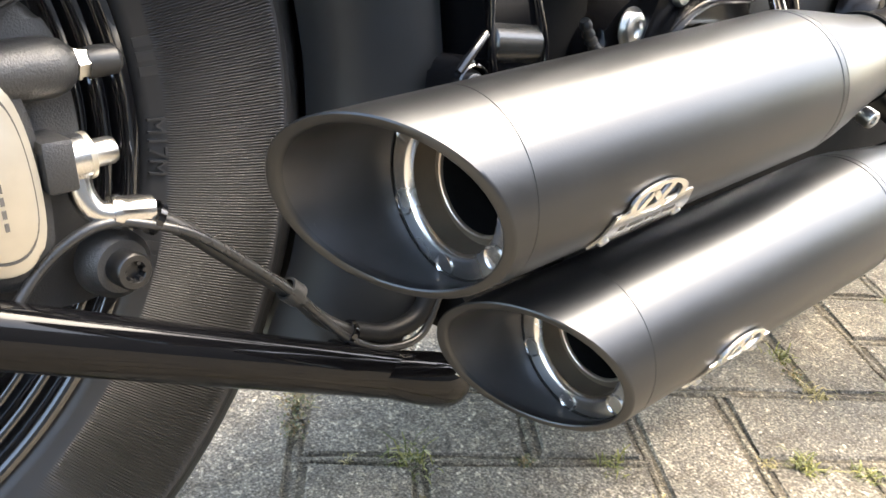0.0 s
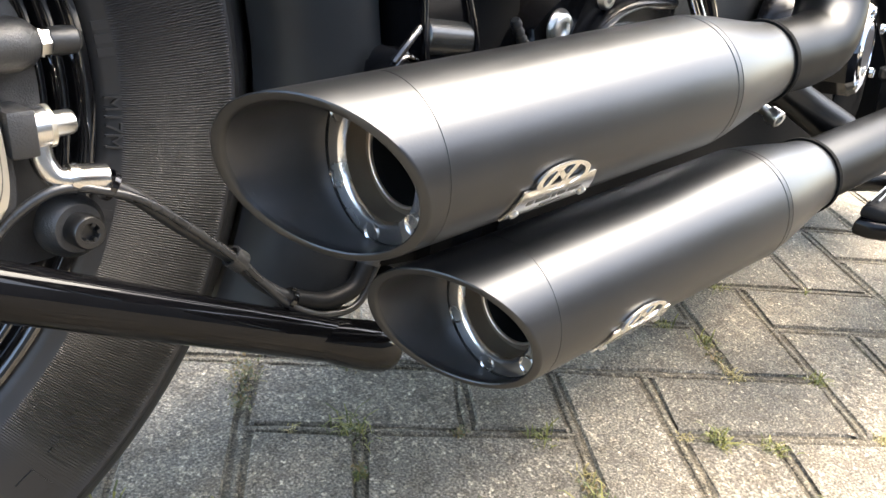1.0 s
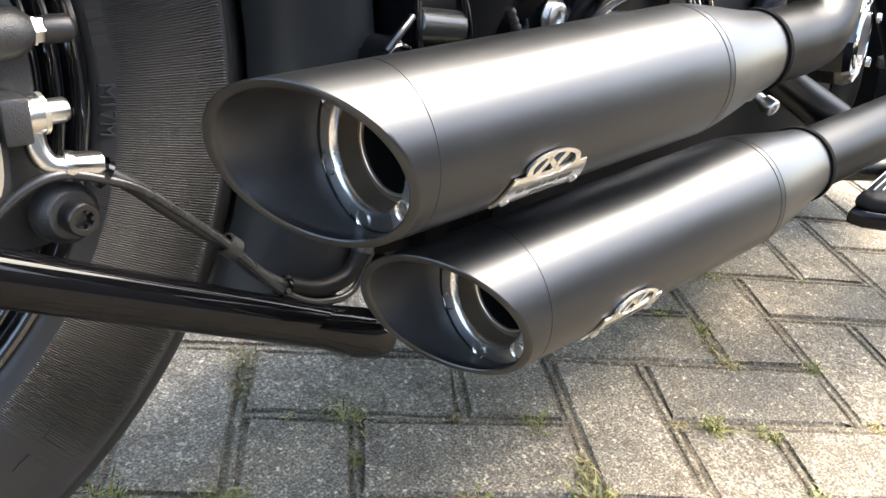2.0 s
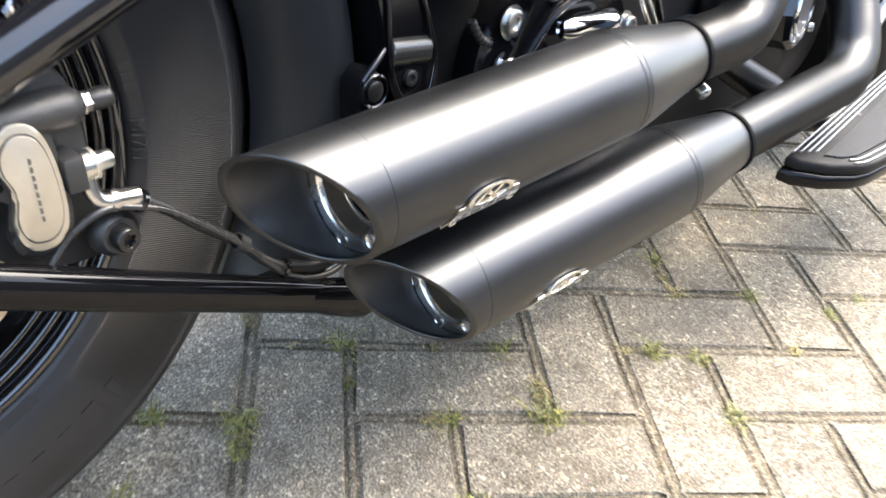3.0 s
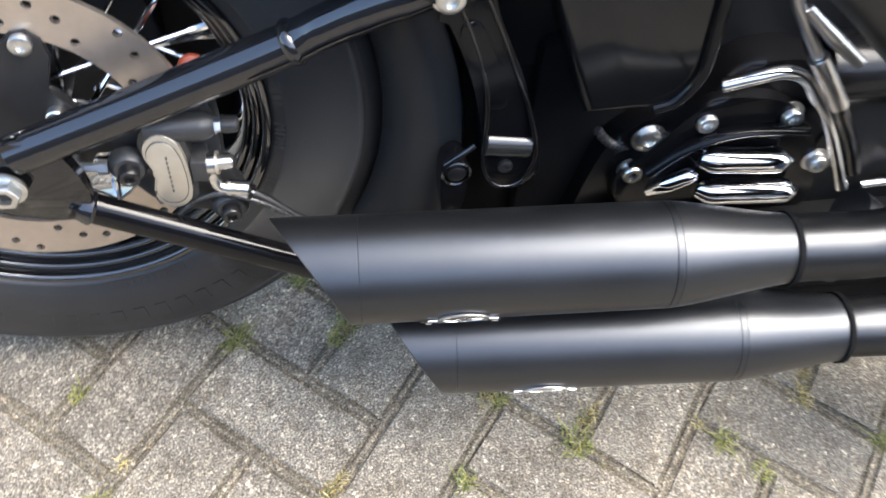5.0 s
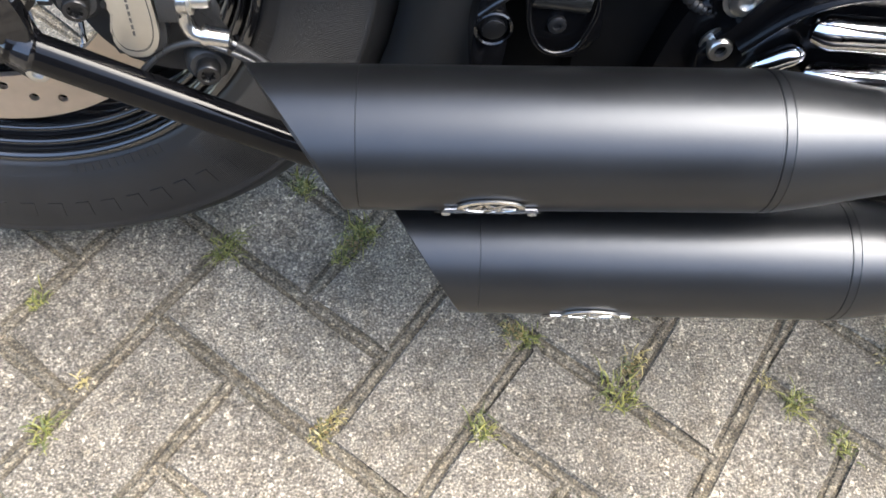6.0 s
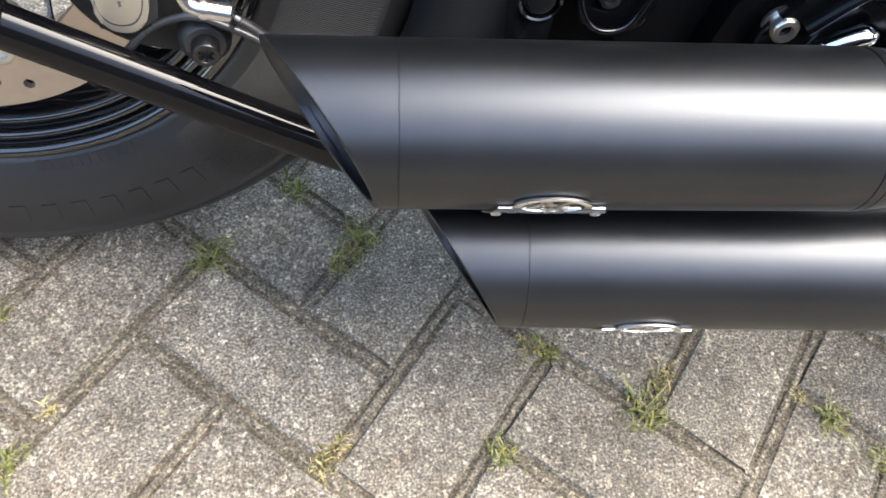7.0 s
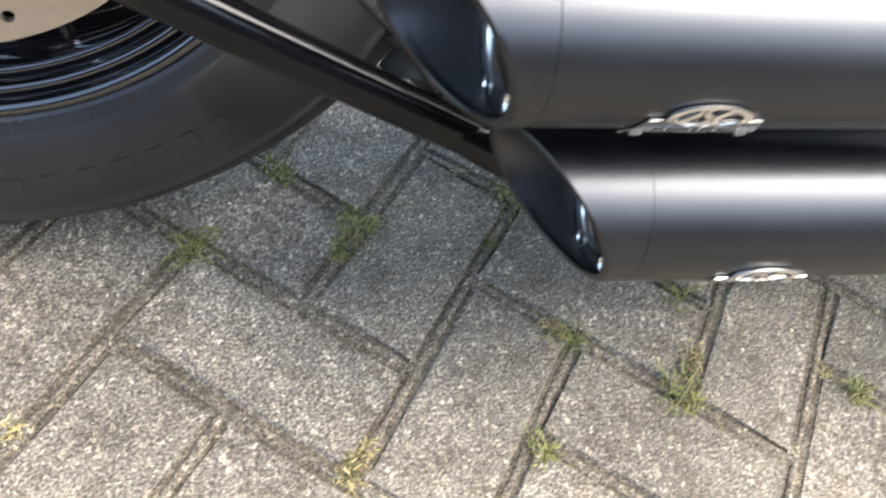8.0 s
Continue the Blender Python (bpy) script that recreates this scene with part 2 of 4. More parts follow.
def lathe(profile, origin, direction, segs=48, closed=False):
    """Rings of (distance along, radius) turned round an axis."""
    bm = bmesh.new()
    d, a, b = frame_of(direction)
    o = Vector(origin)
    rings = []
    for s, r in profile:
        if r < 1e-6:
            rings.append([bm.verts.new(o + d * s)])
        else:
            rings.append([bm.verts.new(o + d * s + (a * math.cos(2 * math.pi * k / segs) + b * math.sin(2 * math.pi * k / segs)) * r) for k in range(segs)])
    pairs = list(zip(rings, rings[1:])) + ([(rings[-1], rings[0])] if closed else [])
    for p, q in pairs:
        for k in range(segs):
            j = (k + 1) % segs
            if len(p) == 1 and len(q) == 1:
                continue
            if len(p) == 1:
                bm.faces.new((p[0], q[j], q[k]))
            elif len(q) == 1:
                bm.faces.new((p[k], p[j], q[0]))
            else:
                bm.faces.new((p[k], p[j], q[j], q[k]))
    return bm


def curve_points(pts, steps=8):
    """A smooth line through points."""
    pts = [Vector(p) for p in pts]
    ext = [pts[0] * 2 - pts[1]] + pts + [pts[-1] * 2 - pts[-2]]
    out = []
    for i in range(1, len(ext) - 2):
        p0, p1, p2, p3 = ext[i - 1:i + 3]
        for k in range(steps):
            t = k / steps
            out.append(0.5 * (2 * p1 + (p2 - p0) * t + (2 * p0 - 5 * p1 + 4 * p2 - p3) * t * t + (3 * p1 - p0 - 3 * p2 + p3) * t ** 3))
    out.append(pts[-1])
    return out


def sweep(pts, radius, segs=20, steps=8, cap=True, flat=1.0):
    """A tube along a smooth line; radius may be a list, one for each point."""
    n = len(pts)
    line = curve_points(pts, steps)
    radii = radius if isinstance(radius, (list, tuple)) else [radius] * n
    bm = bmesh.new()
    rings, up = [], None
    for i, p in enumerate(line):
        d = (line[min(i + 1, len(line) - 1)] - line[max(i - 1, 0)]).normalized()
        if up is None:
            up = frame_of(d)[2]
        up = (up - d * up.dot(d)).normalized()
        side = d.cross(up)
        f = i / steps
        k = min(int(f), n - 2)
        r = radii[k] + (radii[k + 1] - radii[k]) * (f - k)
        rings.append([bm.verts.new(p + (side * math.cos(2 * math.pi * j / segs) + up * math.sin(2 * math.pi * j / segs) * flat) * r) for j in range(segs)])
    for a, b in zip(rings, rings[1:]):
        for k in range(segs):
            bm.faces.new((a[k], a[(k + 1) % segs], b[(k + 1) % segs], b[k]))
    if cap:
        bm.faces.new(rings[0])
        bm.faces.new(rings[-1])
    return bm


def slab(outline, y0, y1, bevel=0.003, segs=2):
    """A plate with an outline in x and z, between two depths y, with rounded edges."""
    bm = bmesh.new()
    a = [bm.verts.new((x, y0, z)) for x, z in outline]
    b = [bm.verts.new((x, y1, z)) for x, z in outline]
    n = len(outline)
    fa, fb = bm.faces.new(a), bm.faces.new(b)
    for k in range(n):
        bm.faces.new((a[k], a[(k + 1) % n], b[(k + 1) % n], b[k]))
    if bevel:
        edges = [e for e in bm.edges if e in fa.edges[:] or e in fb.edges[:]]
        bmesh.ops.bevel(bm, geom=edges, offset=bevel, segments=segs, affect="EDGES", profile=0.5, clamp_overlap=True)
    return bm


def smooth_outline(pts, steps=5):
    """A rounded closed outline through points."""
    n = len(pts)
    out = []
    for i in range(n):
        p0, p1, p2, p3 = (Vector((*pts[(i + k - 1) % n], 0)) for k in range(4))
        for k in range(steps):
            t = k / steps
            v = 0.5 * (2 * p1 + (p2 - p0) * t + (2 * p0 - 5 * p1 + 4 * p2 - p3) * t * t + (3 * p1 - p0 - 3 * p2 + p3) * t ** 3)
            out.append((v.x, v.y))
    return out


def box(x0, x1, y0, y1, z0, z1, bevel=0.004, segs=2):
    bm = bmesh.new()
    bmesh.ops.create_cube(bm, size=1)
    bmesh.ops.scale(bm, vec=(x1 - x0, y1 - y0, z1 - z0), verts=bm.verts)
    bmesh.ops.translate(bm, vec=((x0 + x1) / 2, (y0 + y1) / 2, (z0 + z1) / 2), verts=bm.verts)
    if bevel:
        bmesh.ops.bevel(bm, geom=bm.edges[:], offset=bevel, segments=segs, affect="EDGES", profile=0.5, clamp_overlap=True)
    return bm


def merge(*bms):
    out = bmesh.new()
    for bm in bms:
        me = bpy.data.meshes.new("tmp")
        bm.to_mesh(me)
        bm.free()
        out.from_mesh(me)
        bpy.data.meshes.remove(me)
    return out


def ring_plate(r_out, r_in, holes, thick, segs=96, hole_segs=12):
    """A flat ring in x and z with round holes through it; holes are (x, z, radius)."""
    bm = bmesh.new()
    edges = []

    def loop(cx, cz, r, n):
        vs = [bm.verts.new((cx + r * math.cos(2 * math.pi * k / n), 0, cz + r * math.sin(2 * math.pi * k / n))) for k in range(n)]
        edges.extend(bm.edges.new((vs[k], vs[(k + 1) % n])) for k in range(n))

    loop(0, 0, r_out, segs)
    loop(0, 0, r_in, segs // 2)
    for x, z, r in holes:
        loop(x, z, r, hole_segs)
    bmesh.ops.triangle_fill(bm, use_beauty=True, edges=edges)
    faces = bm.faces[:]
    ext = bmesh.ops.extrude_face_region(bm, geom=faces)
    bmesh.ops.translate(bm, vec=(0, thick, 0), verts=[v for v in ext["geom"] if isinstance(v, bmesh.types.BMVert)])
    return bm


def bolt(name, at, direction, r, h, material, parent, hexed=False, socket=True, washer=0.0):
    """A bolt head: hexagonal or round, with a washer and a socket."""
    prof = []
    if washer:
        prof += [(0, 0), (0, washer), (h * 0.2, washer), (h * 0.2, r)]
    else:
        prof += [(0, 0), (0, r)]
    prof += [(h * 0.85, r), (h, r * 0.86)]
    if socket:
        prof += [(h, r * 0.5), (h * 0.55, r * 0.46), (h * 0.55, 0)]
    else:
        prof += [(h, 0)]
    return part(name, lathe(prof, at, direction, 6 if hexed else 20), material, parent)


# ---- an added wall behind the camera, unseen, to give dark reflections ----
WALL_GREY = mat("added_wall_grey", (0.085, 0.088, 0.092), 0.9, vary=0.4, scale=6, bump=0.4, bump_scale=60)
wall = part("reflection_wall", box(-7, 9, -4.9, -4.6, -0.05, 3.0, 0.02), WALL_GREY, None)
tagged(wall, "added dark grey wall, unseen, that darkens reflections", "wall", kind="structure")

# ---- the motorcycle, leaning on its stand, rear axle over the origin ----
LEAN_DEG = 8.0
bike = new("motorcycle")
bike.matrix_world = pose(-0.002, -0.018, 0, -LEAN_DEG, 0, 0)
tagged(bike, "black cruiser motorcycle with twin slash-cut silencers, leaning on its stand", "motorcycle")

# rear wheel
AXLE = Vector((0.0, 0.026, 0.3345))


def around_wheel(profile, segs=128):
    """Rings of (y, radius) turned round the wheel's axle, about the part's own origin."""
    return lathe(profile, (0, 0, 0), (0, 1, 0), segs, closed=True)


def ridge(y, r, size):
    """A rounded bead on the rim's outer side."""
    return [(y - size * 0.2, r + size), (y - size * 0.9, r + size * 0.55), (y - size, r), (y - size * 0.8, r - size * 0.6), (y - size * 0.2, r - size)]


rim_prof = [(-0.050, 0.2045), (-0.062, 0.2040)] + ridge(-0.0650, 0.1995, 0.0042) + [(-0.0600, 0.1945)] + ridge(-0.0570, 0.1905, 0.0034) + [(-0.0520, 0.1862)] + ridge(-0.0490, 0.1825, 0.0032) + [(-0.044, 0.1775), (-0.028, 0.1735), (0.0, 0.1725), (0.03, 0.1735), (0.045, 0.180), (0.060, 0.190), (0.063, 0.200), (0.058, 0.205), (0.048, 0.200), (0.030, 0.186), (-0.030, 0.186), (-0.042, 0.196)]
rim = part("rear_wheel", around_wheel(rim_prof), RIMBLK, bike, "gloss black wire-spoked rear wheel rim")
rim.matrix_local = Matrix.Translation(AXLE) @ pose(0, 0, 0, 0, 0, 1.2)
tyre_prof = [(-0.050, 0.2000), (-0.0640, 0.2030), (-0.0680, 0.2045), (-0.0705, 0.2085), (-0.0728, 0.2160), (-0.0738, 0.2172), (-0.0775, 0.238), (-0.0792, 0.258), (-0.0788, 0.274), (-0.0780, 0.2795), (-0.0786, 0.2805), (-0.0786, 0.2830), (-0.0776, 0.2840), (-0.0762, 0.2872), (-0.0748, 0.2872), (-0.070, 0.2945), (-0.060, 0.3045), (-0.045, 0.3155), (-0.030, 0.3235), (-0.012, 0.329), (0.0, 0.3302), (0.012, 0.329), (0.030, 0.3235), (0.045, 0.3155), (0.060, 0.3045), (0.0748, 0.288), (0.079, 0.272), (0.0805, 0.262), (0.0735, 0.230), (0.064, 0.207), (0.050, 0.202), (0.0, 0.198)]
tyre = part("tyre", around_wheel(tyre_prof, 192), TYRE, rim, "black rubber tyre with fine radial ribs on the sidewall")


def sidewall_bars(r0, r1, y0, y1, starts, width, gap):
    """Raised plain bars along the sidewall, in place of lettering."""
    bm = bmesh.new()
    for a0, count in starts:
        for k in range(count):
            a1 = radians(a0) + k * (width + gap) / r0
            a2 = a1 + width / r0
            vs = []
            for lift in (0.0006, -0.0009):
                for rr, yy, aa in ((r0, y0, a1), (r1, y1, a1), (r1, y1, a2), (r0, y0, a2)):
                    vs.append(bm.verts.new((rr * math.cos(aa), yy + lift, rr * math.sin(aa))))
            bm.faces.new(vs[4:])
            for q in range(4):
                bm.faces.new((vs[q], vs[(q + 1) % 4], vs[4 + (q + 1) % 4], vs[4 + q]))
    return bm


tagged(part("sidewall_lettering", sidewall_bars(0.2460, 0.2620, -0.0781, -0.0790, ((-102, 10), (-150, 8)), 0.0115, 0.0115), TYRE, rim), kind="stuff")
tagged(part("sidewall_lettering", sidewall_bars(0.2065, 0.2145, -0.0692, -0.0720, ((4, 3), (-24, 3), (-84, 12), (-130, 8)), 0.0046, 0.0024), TYRE, rim), kind="stuff")


def sidewall_text(body, start, span, r0, r1, y0, y1):
    """Raised letters that run clockwise along the sidewall, their feet towards the axle."""
    data = bpy.data.curves.new("letters", "FONT")
    data.body = body
    ob = new("letters", data)
    me = bpy.data.meshes.new_from_object(ob.evaluated_get(bpy.context.evaluated_depsgraph_get()))
    bpy.data.objects.remove(ob)
    bm = bmesh.new()
    bm.from_mesh(me)
    wide, tall = max(q.co.x for q in bm.verts), max(q.co.y for q in bm.verts)
    bmesh.ops.triangulate(bm, faces=bm.faces[:])
    ext = bmesh.ops.extrude_face_region(bm, geom=bm.faces[:])
    raised = {q for q in ext["geom"] if isinstance(q, bmesh.types.BMVert)}
    for q in bm.verts:
        f = q.co.y / tall
        ang, rr = radians(start - span * q.co.x / wide), r0 + (r1 - r0) * f
        q.co = (rr * math.cos(ang), y0 + (y1 - y0) * f - (0.0017 if q in raised else -0.0006), rr * math.sin(ang))
    return bm


part("sidewall_text", sidewall_text("M17M", -1.4, 8.0, 0.2060, 0.2145, -0.0698, -0.0723), TYRE_PLAIN, rim, "raised rubber letters")
hub = part("hub", lathe([(-0.075, 0), (-0.075, 0.045), (-0.06, 0.05), (-0.055, 0.032), (0.055, 0.032), (0.06, 0.05), (0.075, 0.045), (0.075, 0)], (0, 0, 0), (0, 1, 0), 40), CAST, rim, "black hub")
# spokes
spoke_mesh = None
N_SPOKE = 40
for k in range(N_SPOKE):
    a = 2 * math.pi * k / N_SPOKE + 0.04
    sgn = 1 if k % 2 else -1
    tw = 0.75 if (k // 2) % 2 else -0.75
    y_hub = 0.058 * sgn
    p0 = Vector((0.044 * math.cos(a + tw), y_hub, 0.044 * math.sin(a + tw)))
    p1 = Vector((0.174 * math.cos(a), 0.012 * sgn, 0.174 * math.sin(a)))
    d = (p1 - p0).normalized()
    length = (p1 - p0).length
    if spoke_mesh is None:
        s = part("spoke", lathe([(0, 0), (0, 0.0026), (length - 0.024, 0.0026), (length - 0.024, 0.0042), (length, 0.0042), (length, 0)], (0, 0, 0), (0, 0, 1), 8), CHROME, rim, "chrome spoke with nipple")
        spoke_mesh = s.data
    else:
        s = new("spoke", spoke_mesh)
        s.parent = rim
    s.matrix_local = Matrix.Translation(p0) @ Vector((0, 0, 1)).rotation_difference(d).to_matrix().to_4x4()
# brake disc
R_DISC = 0.1445
holes = []
for k in range(40):
    a = 2 * math.pi * k / 40
    r = (0.111, 0.124, 0.137)[k % 3] if k % 4 else 0.130
    holes.append((r * math.cos(a), r * math.sin(a), 0.0038))
disc = part("brake_disc", ring_plate(R_DISC, 0.102, holes, 0.005), STEEL, rim, "drilled steel brake disc with a brownish tint", smooth=False)
disc.location = (0, -0.078, 0)
carrier_outline = []
for k in range(60):
    a = 2 * math.pi * k / 60
    carrier_outline.append(((0.058 + 0.051 * max(0, math.cos(5 * a)) ** 0.7) * math.cos(a), (0.058 + 0.051 * max(0, math.cos(5 * a)) ** 0.7) * math.sin(a)))
carrier = part("disc_carrier", slab(carrier_outline, -0.081, -0.074, 0.0015), CAST, rim, "black disc carrier")
for k in range(5):
    a = 2 * math.pi * k / 5 + 0.02
    bolt("disc_bolt", (0.098 * math.cos(a), -0.081, 0.098 * math.sin(a)), (0, -1, 0), 0.0085, 0.006, ZINC, rim)
for k in range(5):
    a = 2 * math.pi * k / 5 + 0.6
    bolt("hub_bolt", (0.044 * math.cos(a), -0.081, 0.044 * math.sin(a)), (0, -1, 0), 0.0085, 0.008, ZINC, rim, socket=False)

# swingarm
swing = part("swingarm", slab(smooth_outline([(-0.032, 0.335), (-0.012, 0.362), (0.03, 0.374), (0.052, 0.345), (0.058, 0.300), (0.03, 0.288), (-0.02, 0.305)]), -0.104, -0.092, 0.004), GLOSS, bike, "gloss black swingarm with welded tubes")
part("lower_tube", sweep([(0.040, -0.0956, 0.2990), (0.15, -0.0998, 0.2466), (0.25, -0.1036, 0.1990), (0.345, -0.1072, 0.1537)], 0.0120, 28, flat=1.2), TUBE_LOW, swing)
part("lower_tube_end", lathe([(0, 0.0120), (0.020, 0.0150), (0.045, 0.0168), (0.060, 0.0170), (0.067, 0.0145), (0.069, 0)], (0.292, -0.1052, 0.1790), (0.902, -0.034, -0.43), 32), TUBE_LOW, swing)
part("upper_tube", sweep([(0.010, -0.0935, 0.3530), (0.12, -0.0905, 0.3990), (0.223, -0.0890, 0.4445), (0.255, -0.0930, 0.4640), (0.290, -0.1000, 0.4850), (0.33, -0.104, 0.505), (0.42, -0.10, 0.56)], 0.0163, 28), TUBE, swing)
part("weld_collar", lathe([(-0.005, 0.0160), (-0.002, 0.0184), (0.002, 0.0184), (0.005, 0.0160)], (0.229, -0.0893, 0.4478), (0.88, -0.02, 0.46), 28), TUBE, swing)
part("weld_collar", lathe([(-0.022, 0.003), (-0.016, 0.008), (-0.004, 0.0135), (0.004, 0.0152), (0.007, 0.0128)], (0.050, -0.0960, 0.2945), (0.902, -0.034, -0.43), 20), TUBE, swing)
part("axle_nut", merge(lathe([(0, 0.007), (0, 0.0125), (0.008, 0.0125), (0.010, 0.0112), (0.010, 0.0068), (0.002, 0.0068)], (0.001, -0.112, 0.333), (0, -1, 0), 6), lathe([(0, 0.006), (0, 0.0155), (0.003, 0.0155), (0.003, 0.008)], (0.001, -0.109, 0.333), (0, -1, 0), 28)), ZINC, swing, "pale zinc-plated axle nut")
part("axle_end", lathe([(0, 0), (0, 0.0069), (0.006, 0.0069), (0.006, 0)], (0.001, -0.112, 0.333), (0, -1, 0), 24), DARK, swing)
part("axle_adjuster", lathe([(0, 0), (0, 0.0038), (0.014, 0.0038), (0.014, 0.0066), (0.022, 0.0066), (0.022, 0)], (0.052, -0.087, 0.331), (0.97, 0, -0.05), 6), STRIP, swing, "dull grey adjuster bolt")

# brake caliper
cal = part("brake_caliper", slab(smooth_outline([(0.078, 0.352), (0.10, 0.372), (0.14, 0.392), (0.158, 0.378), (0.163, 0.345), (0.163, 0.30), (0.178, 0.268), (0.15, 0.258), (0.11, 0.268), (0.085, 0.30)]), -0.072, -0.048, 0.006, 3), CALIPER, bike, "charcoal powder-coated brake caliper")
KID = [(0.109, 0.356), (0.117, 0.364), (0.128, 0.359), (0.1335, 0.338), (0.134, 0.305), (0.127, 0.2895), (0.114, 0.290), (0.1085, 0.305), (0.1115, 0.325), (0.107, 0.343)]
KID = [(0.1205 + (x - 0.1205) * 1.2, 0.326 + (z - 0.326) * 1.06) for x, z in KID]


def scaled(outline, f):
    cx = sum(p[0] for p in outline) / len(outline)
    cz = sum(p[1] for p in outline) / len(outline)
    return [(cx + (x - cx) * f, cz + (z - cz) * f) for x, z in outline]


part("caliper_body", slab(smooth_outline(scaled(KID, 1.22)), -0.0885, -0.066, 0.006, 3), CALIPER, cal)
part("plaque", slab(smooth_outline(KID), -0.0935, -0.086, 0.0015), PLAQUE, cal, "kidney-shaped aluminium plaque with plain bars of lettering")
part("plaque_groove", slab(smooth_outline(scaled(KID, 0.86)), -0.0942, -0.0925, 0.0), INK, cal)
part("plaque_face", slab(smooth_outline(scaled(KID, 0.825)), -0.0950, -0.0925, 0.0006), PLAQUE, cal)
for k in range(8):
    part("plaque_lettering", box(0.1209, 0.1225, -0.0953, -0.094, 0.3055 + 0.0052 * k, 0.3090 + 0.0052 * k, 0.0), INK, cal)
part("slide_pin_housing", lathe([(0, 0), (0, 0.0125), (0.044, 0.0125), (0.050, 0.0105), (0.054, 0.007), (0.054, 0)], (0.108, -0.080, 0.363), (0.99, 0, 0.03), 24), CALIPER, cal)
bolt("pin_bolt", (0.162, -0.081, 0.3645), (1, 0, 0.03), 0.0062, 0.006, ZINC, cal, hexed=True, socket=False, washer=0.0072)
part("pin_boot", lathe([(0, 0), (0, 0.0062), (0.004, 0.0068), (0.012, 0.0064), (0.014, 0.0045), (0.014, 0)], (0.167, -0.081, 0.3645), (1, 0, 0.03), 16), HOSE, cal)
for at in ((0.164, -0.080, 0.2775), (0.089, -0.080, 0.3285)):
    part("bolt_boss", lathe([(0, 0), (0, 0.0165), (0.008, 0.0155), (0.012, 0.012), (0.012, 0)], at, (0.1, -1, 0), 28), CALIPER, cal)
    part("socket_bolt", lathe([(0, 0), (0, 0.0084), (0.0092, 0.0084), (0.0102, 0.0076), (0.0102, 0.0050), (0.0096, 0.0046), (0.0064, 0.0044), (0.0060, 0)], (at[0] + 0.0012, at[1] - 0.012, at[2]), (0.1, -1, 0), 32), BLACK_BOLT, cal, "blackened socket bolt")
    for k in range(6):
        f = k * math.pi / 3
        part("socket_lobe", lathe([(0, 0), (0, 0.0011), (0.004, 0.0011), (0.0042, 0)], (at[0] + 0.0018 + 0.0043 * math.cos(f), at[1] - 0.0177, at[2] + 0.0043 * math.sin(f)), (0.1, -1, 0), 8), BLACK_BOLT, cal)
part("banjo_block", box(0.139, 0.152, -0.096, -0.068, 0.316, 0.338, 0.002), CALIPER, cal)
part("banjo_eye", lathe([(0, 0), (0, 0.0098), (0.0085, 0.0098), (0.0085, 0)], (0.1500, -0.085, 0.327), (1, 0, 0.05), 24), POLISH, cal)
part("copper_washer", lathe([(0, 0), (0, 0.0100), (0.0022, 0.0100), (0.0022, 0)], (0.1585, -0.085, 0.3275), (1, 0, 0.05), 24), PLAQUE, cal, "brass-coloured washer")
bolt("banjo_bolt", (0.1607, -0.085, 0.3276), (1, 0, 0.05), 0.0060, 0.011, ZINC, cal, hexed=False, socket=True)
part("hose_elbow", sweep([(0.1545, -0.085, 0.322), (0.1550, -0.087, 0.311), (0.1590, -0.0885, 0.3035), (0.168, -0.0895, 0.3008)], [0.0055, 0.0055, 0.0058, 0.006], 18), POLISH, cal, "yellowish zinc hose elbow")
part("crimp_sleeve", lathe([(0, 0.004), (0, 0.0072), (0.003, 0.0080), (0.005, 0.0072), (0.018, 0.0072), (0.019, 0.0060)], (0.1640, -0.089, 0.3020), (0.97, -0.02, -0.14), 20), POLISH, cal)

# hoses along the swingarm
brake_hose = part("brake_hose", sweep([(0.176, -0.0893, 0.3006), (0.1966, -0.0900, 0.2860), (0.2162, -0.0910, 0.2676), (0.2469, -0.0920, 0.2405), (0.2643, -0.0940, 0.2198), (0.2824, -0.0960, 0.2061), (0.3066, -0.0980, 0.1967), (0.3299, -0.0980, 0.1985), (0.3464, -0.0960, 0.2136), (0.358, -0.090, 0.240)], 0.0041, 16), HOSE, bike, "black rubber brake hose")
part("hose_sleeve", sweep([(0.2850, -0.0965, 0.2048), (0.3066, -0.0982, 0.1967), (0.3299, -0.0982, 0.1985), (0.3440, -0.0965, 0.2110)], 0.0060, 16), MATTE, brake_hose)
part("hose_collar", lathe([(-0.007, 0.0060), (-0.007, 0.0074), (0.007, 0.0074), (0.007, 0.0060)], (0.3480, -0.0950, 0.2165), (0.45, 0.15, 0.88), 18), CALIPER, brake_hose)
part("sensor_cable", sweep([(0.1180, -0.0900, 0.2700), (0.1333, -0.0890, 0.2854), (0.1491, -0.0930, 0.2969), (0.1626, -0.0935, 0.2990), (0.1759, -0.0950, 0.2955), (0.1948, -0.0970, 0.2873), (0.2145, -0.0980, 0.2716), (0.2447, -0.0990, 0.2430), (0.2619, -0.1000, 0.2229), (0.2794, -0.1020, 0.2034), (0.3033, -0.1030, 0.1900), (0.3311, -0.1025, 0.1890), (0.3503, -0.0995, 0.2110)], 0.0025, 12), CABLE, brake_hose, "thin black sensor cable")
part("cable_tie", lathe([(-0.0015, 0.0066), (-0.0015, 0.0080), (0.0015, 0.0080), (0.0015, 0.0066)], (0.1830, -0.0905, 0.2955), (0.8, -0.1, -0.55), 16), GLOSS, brake_hose)
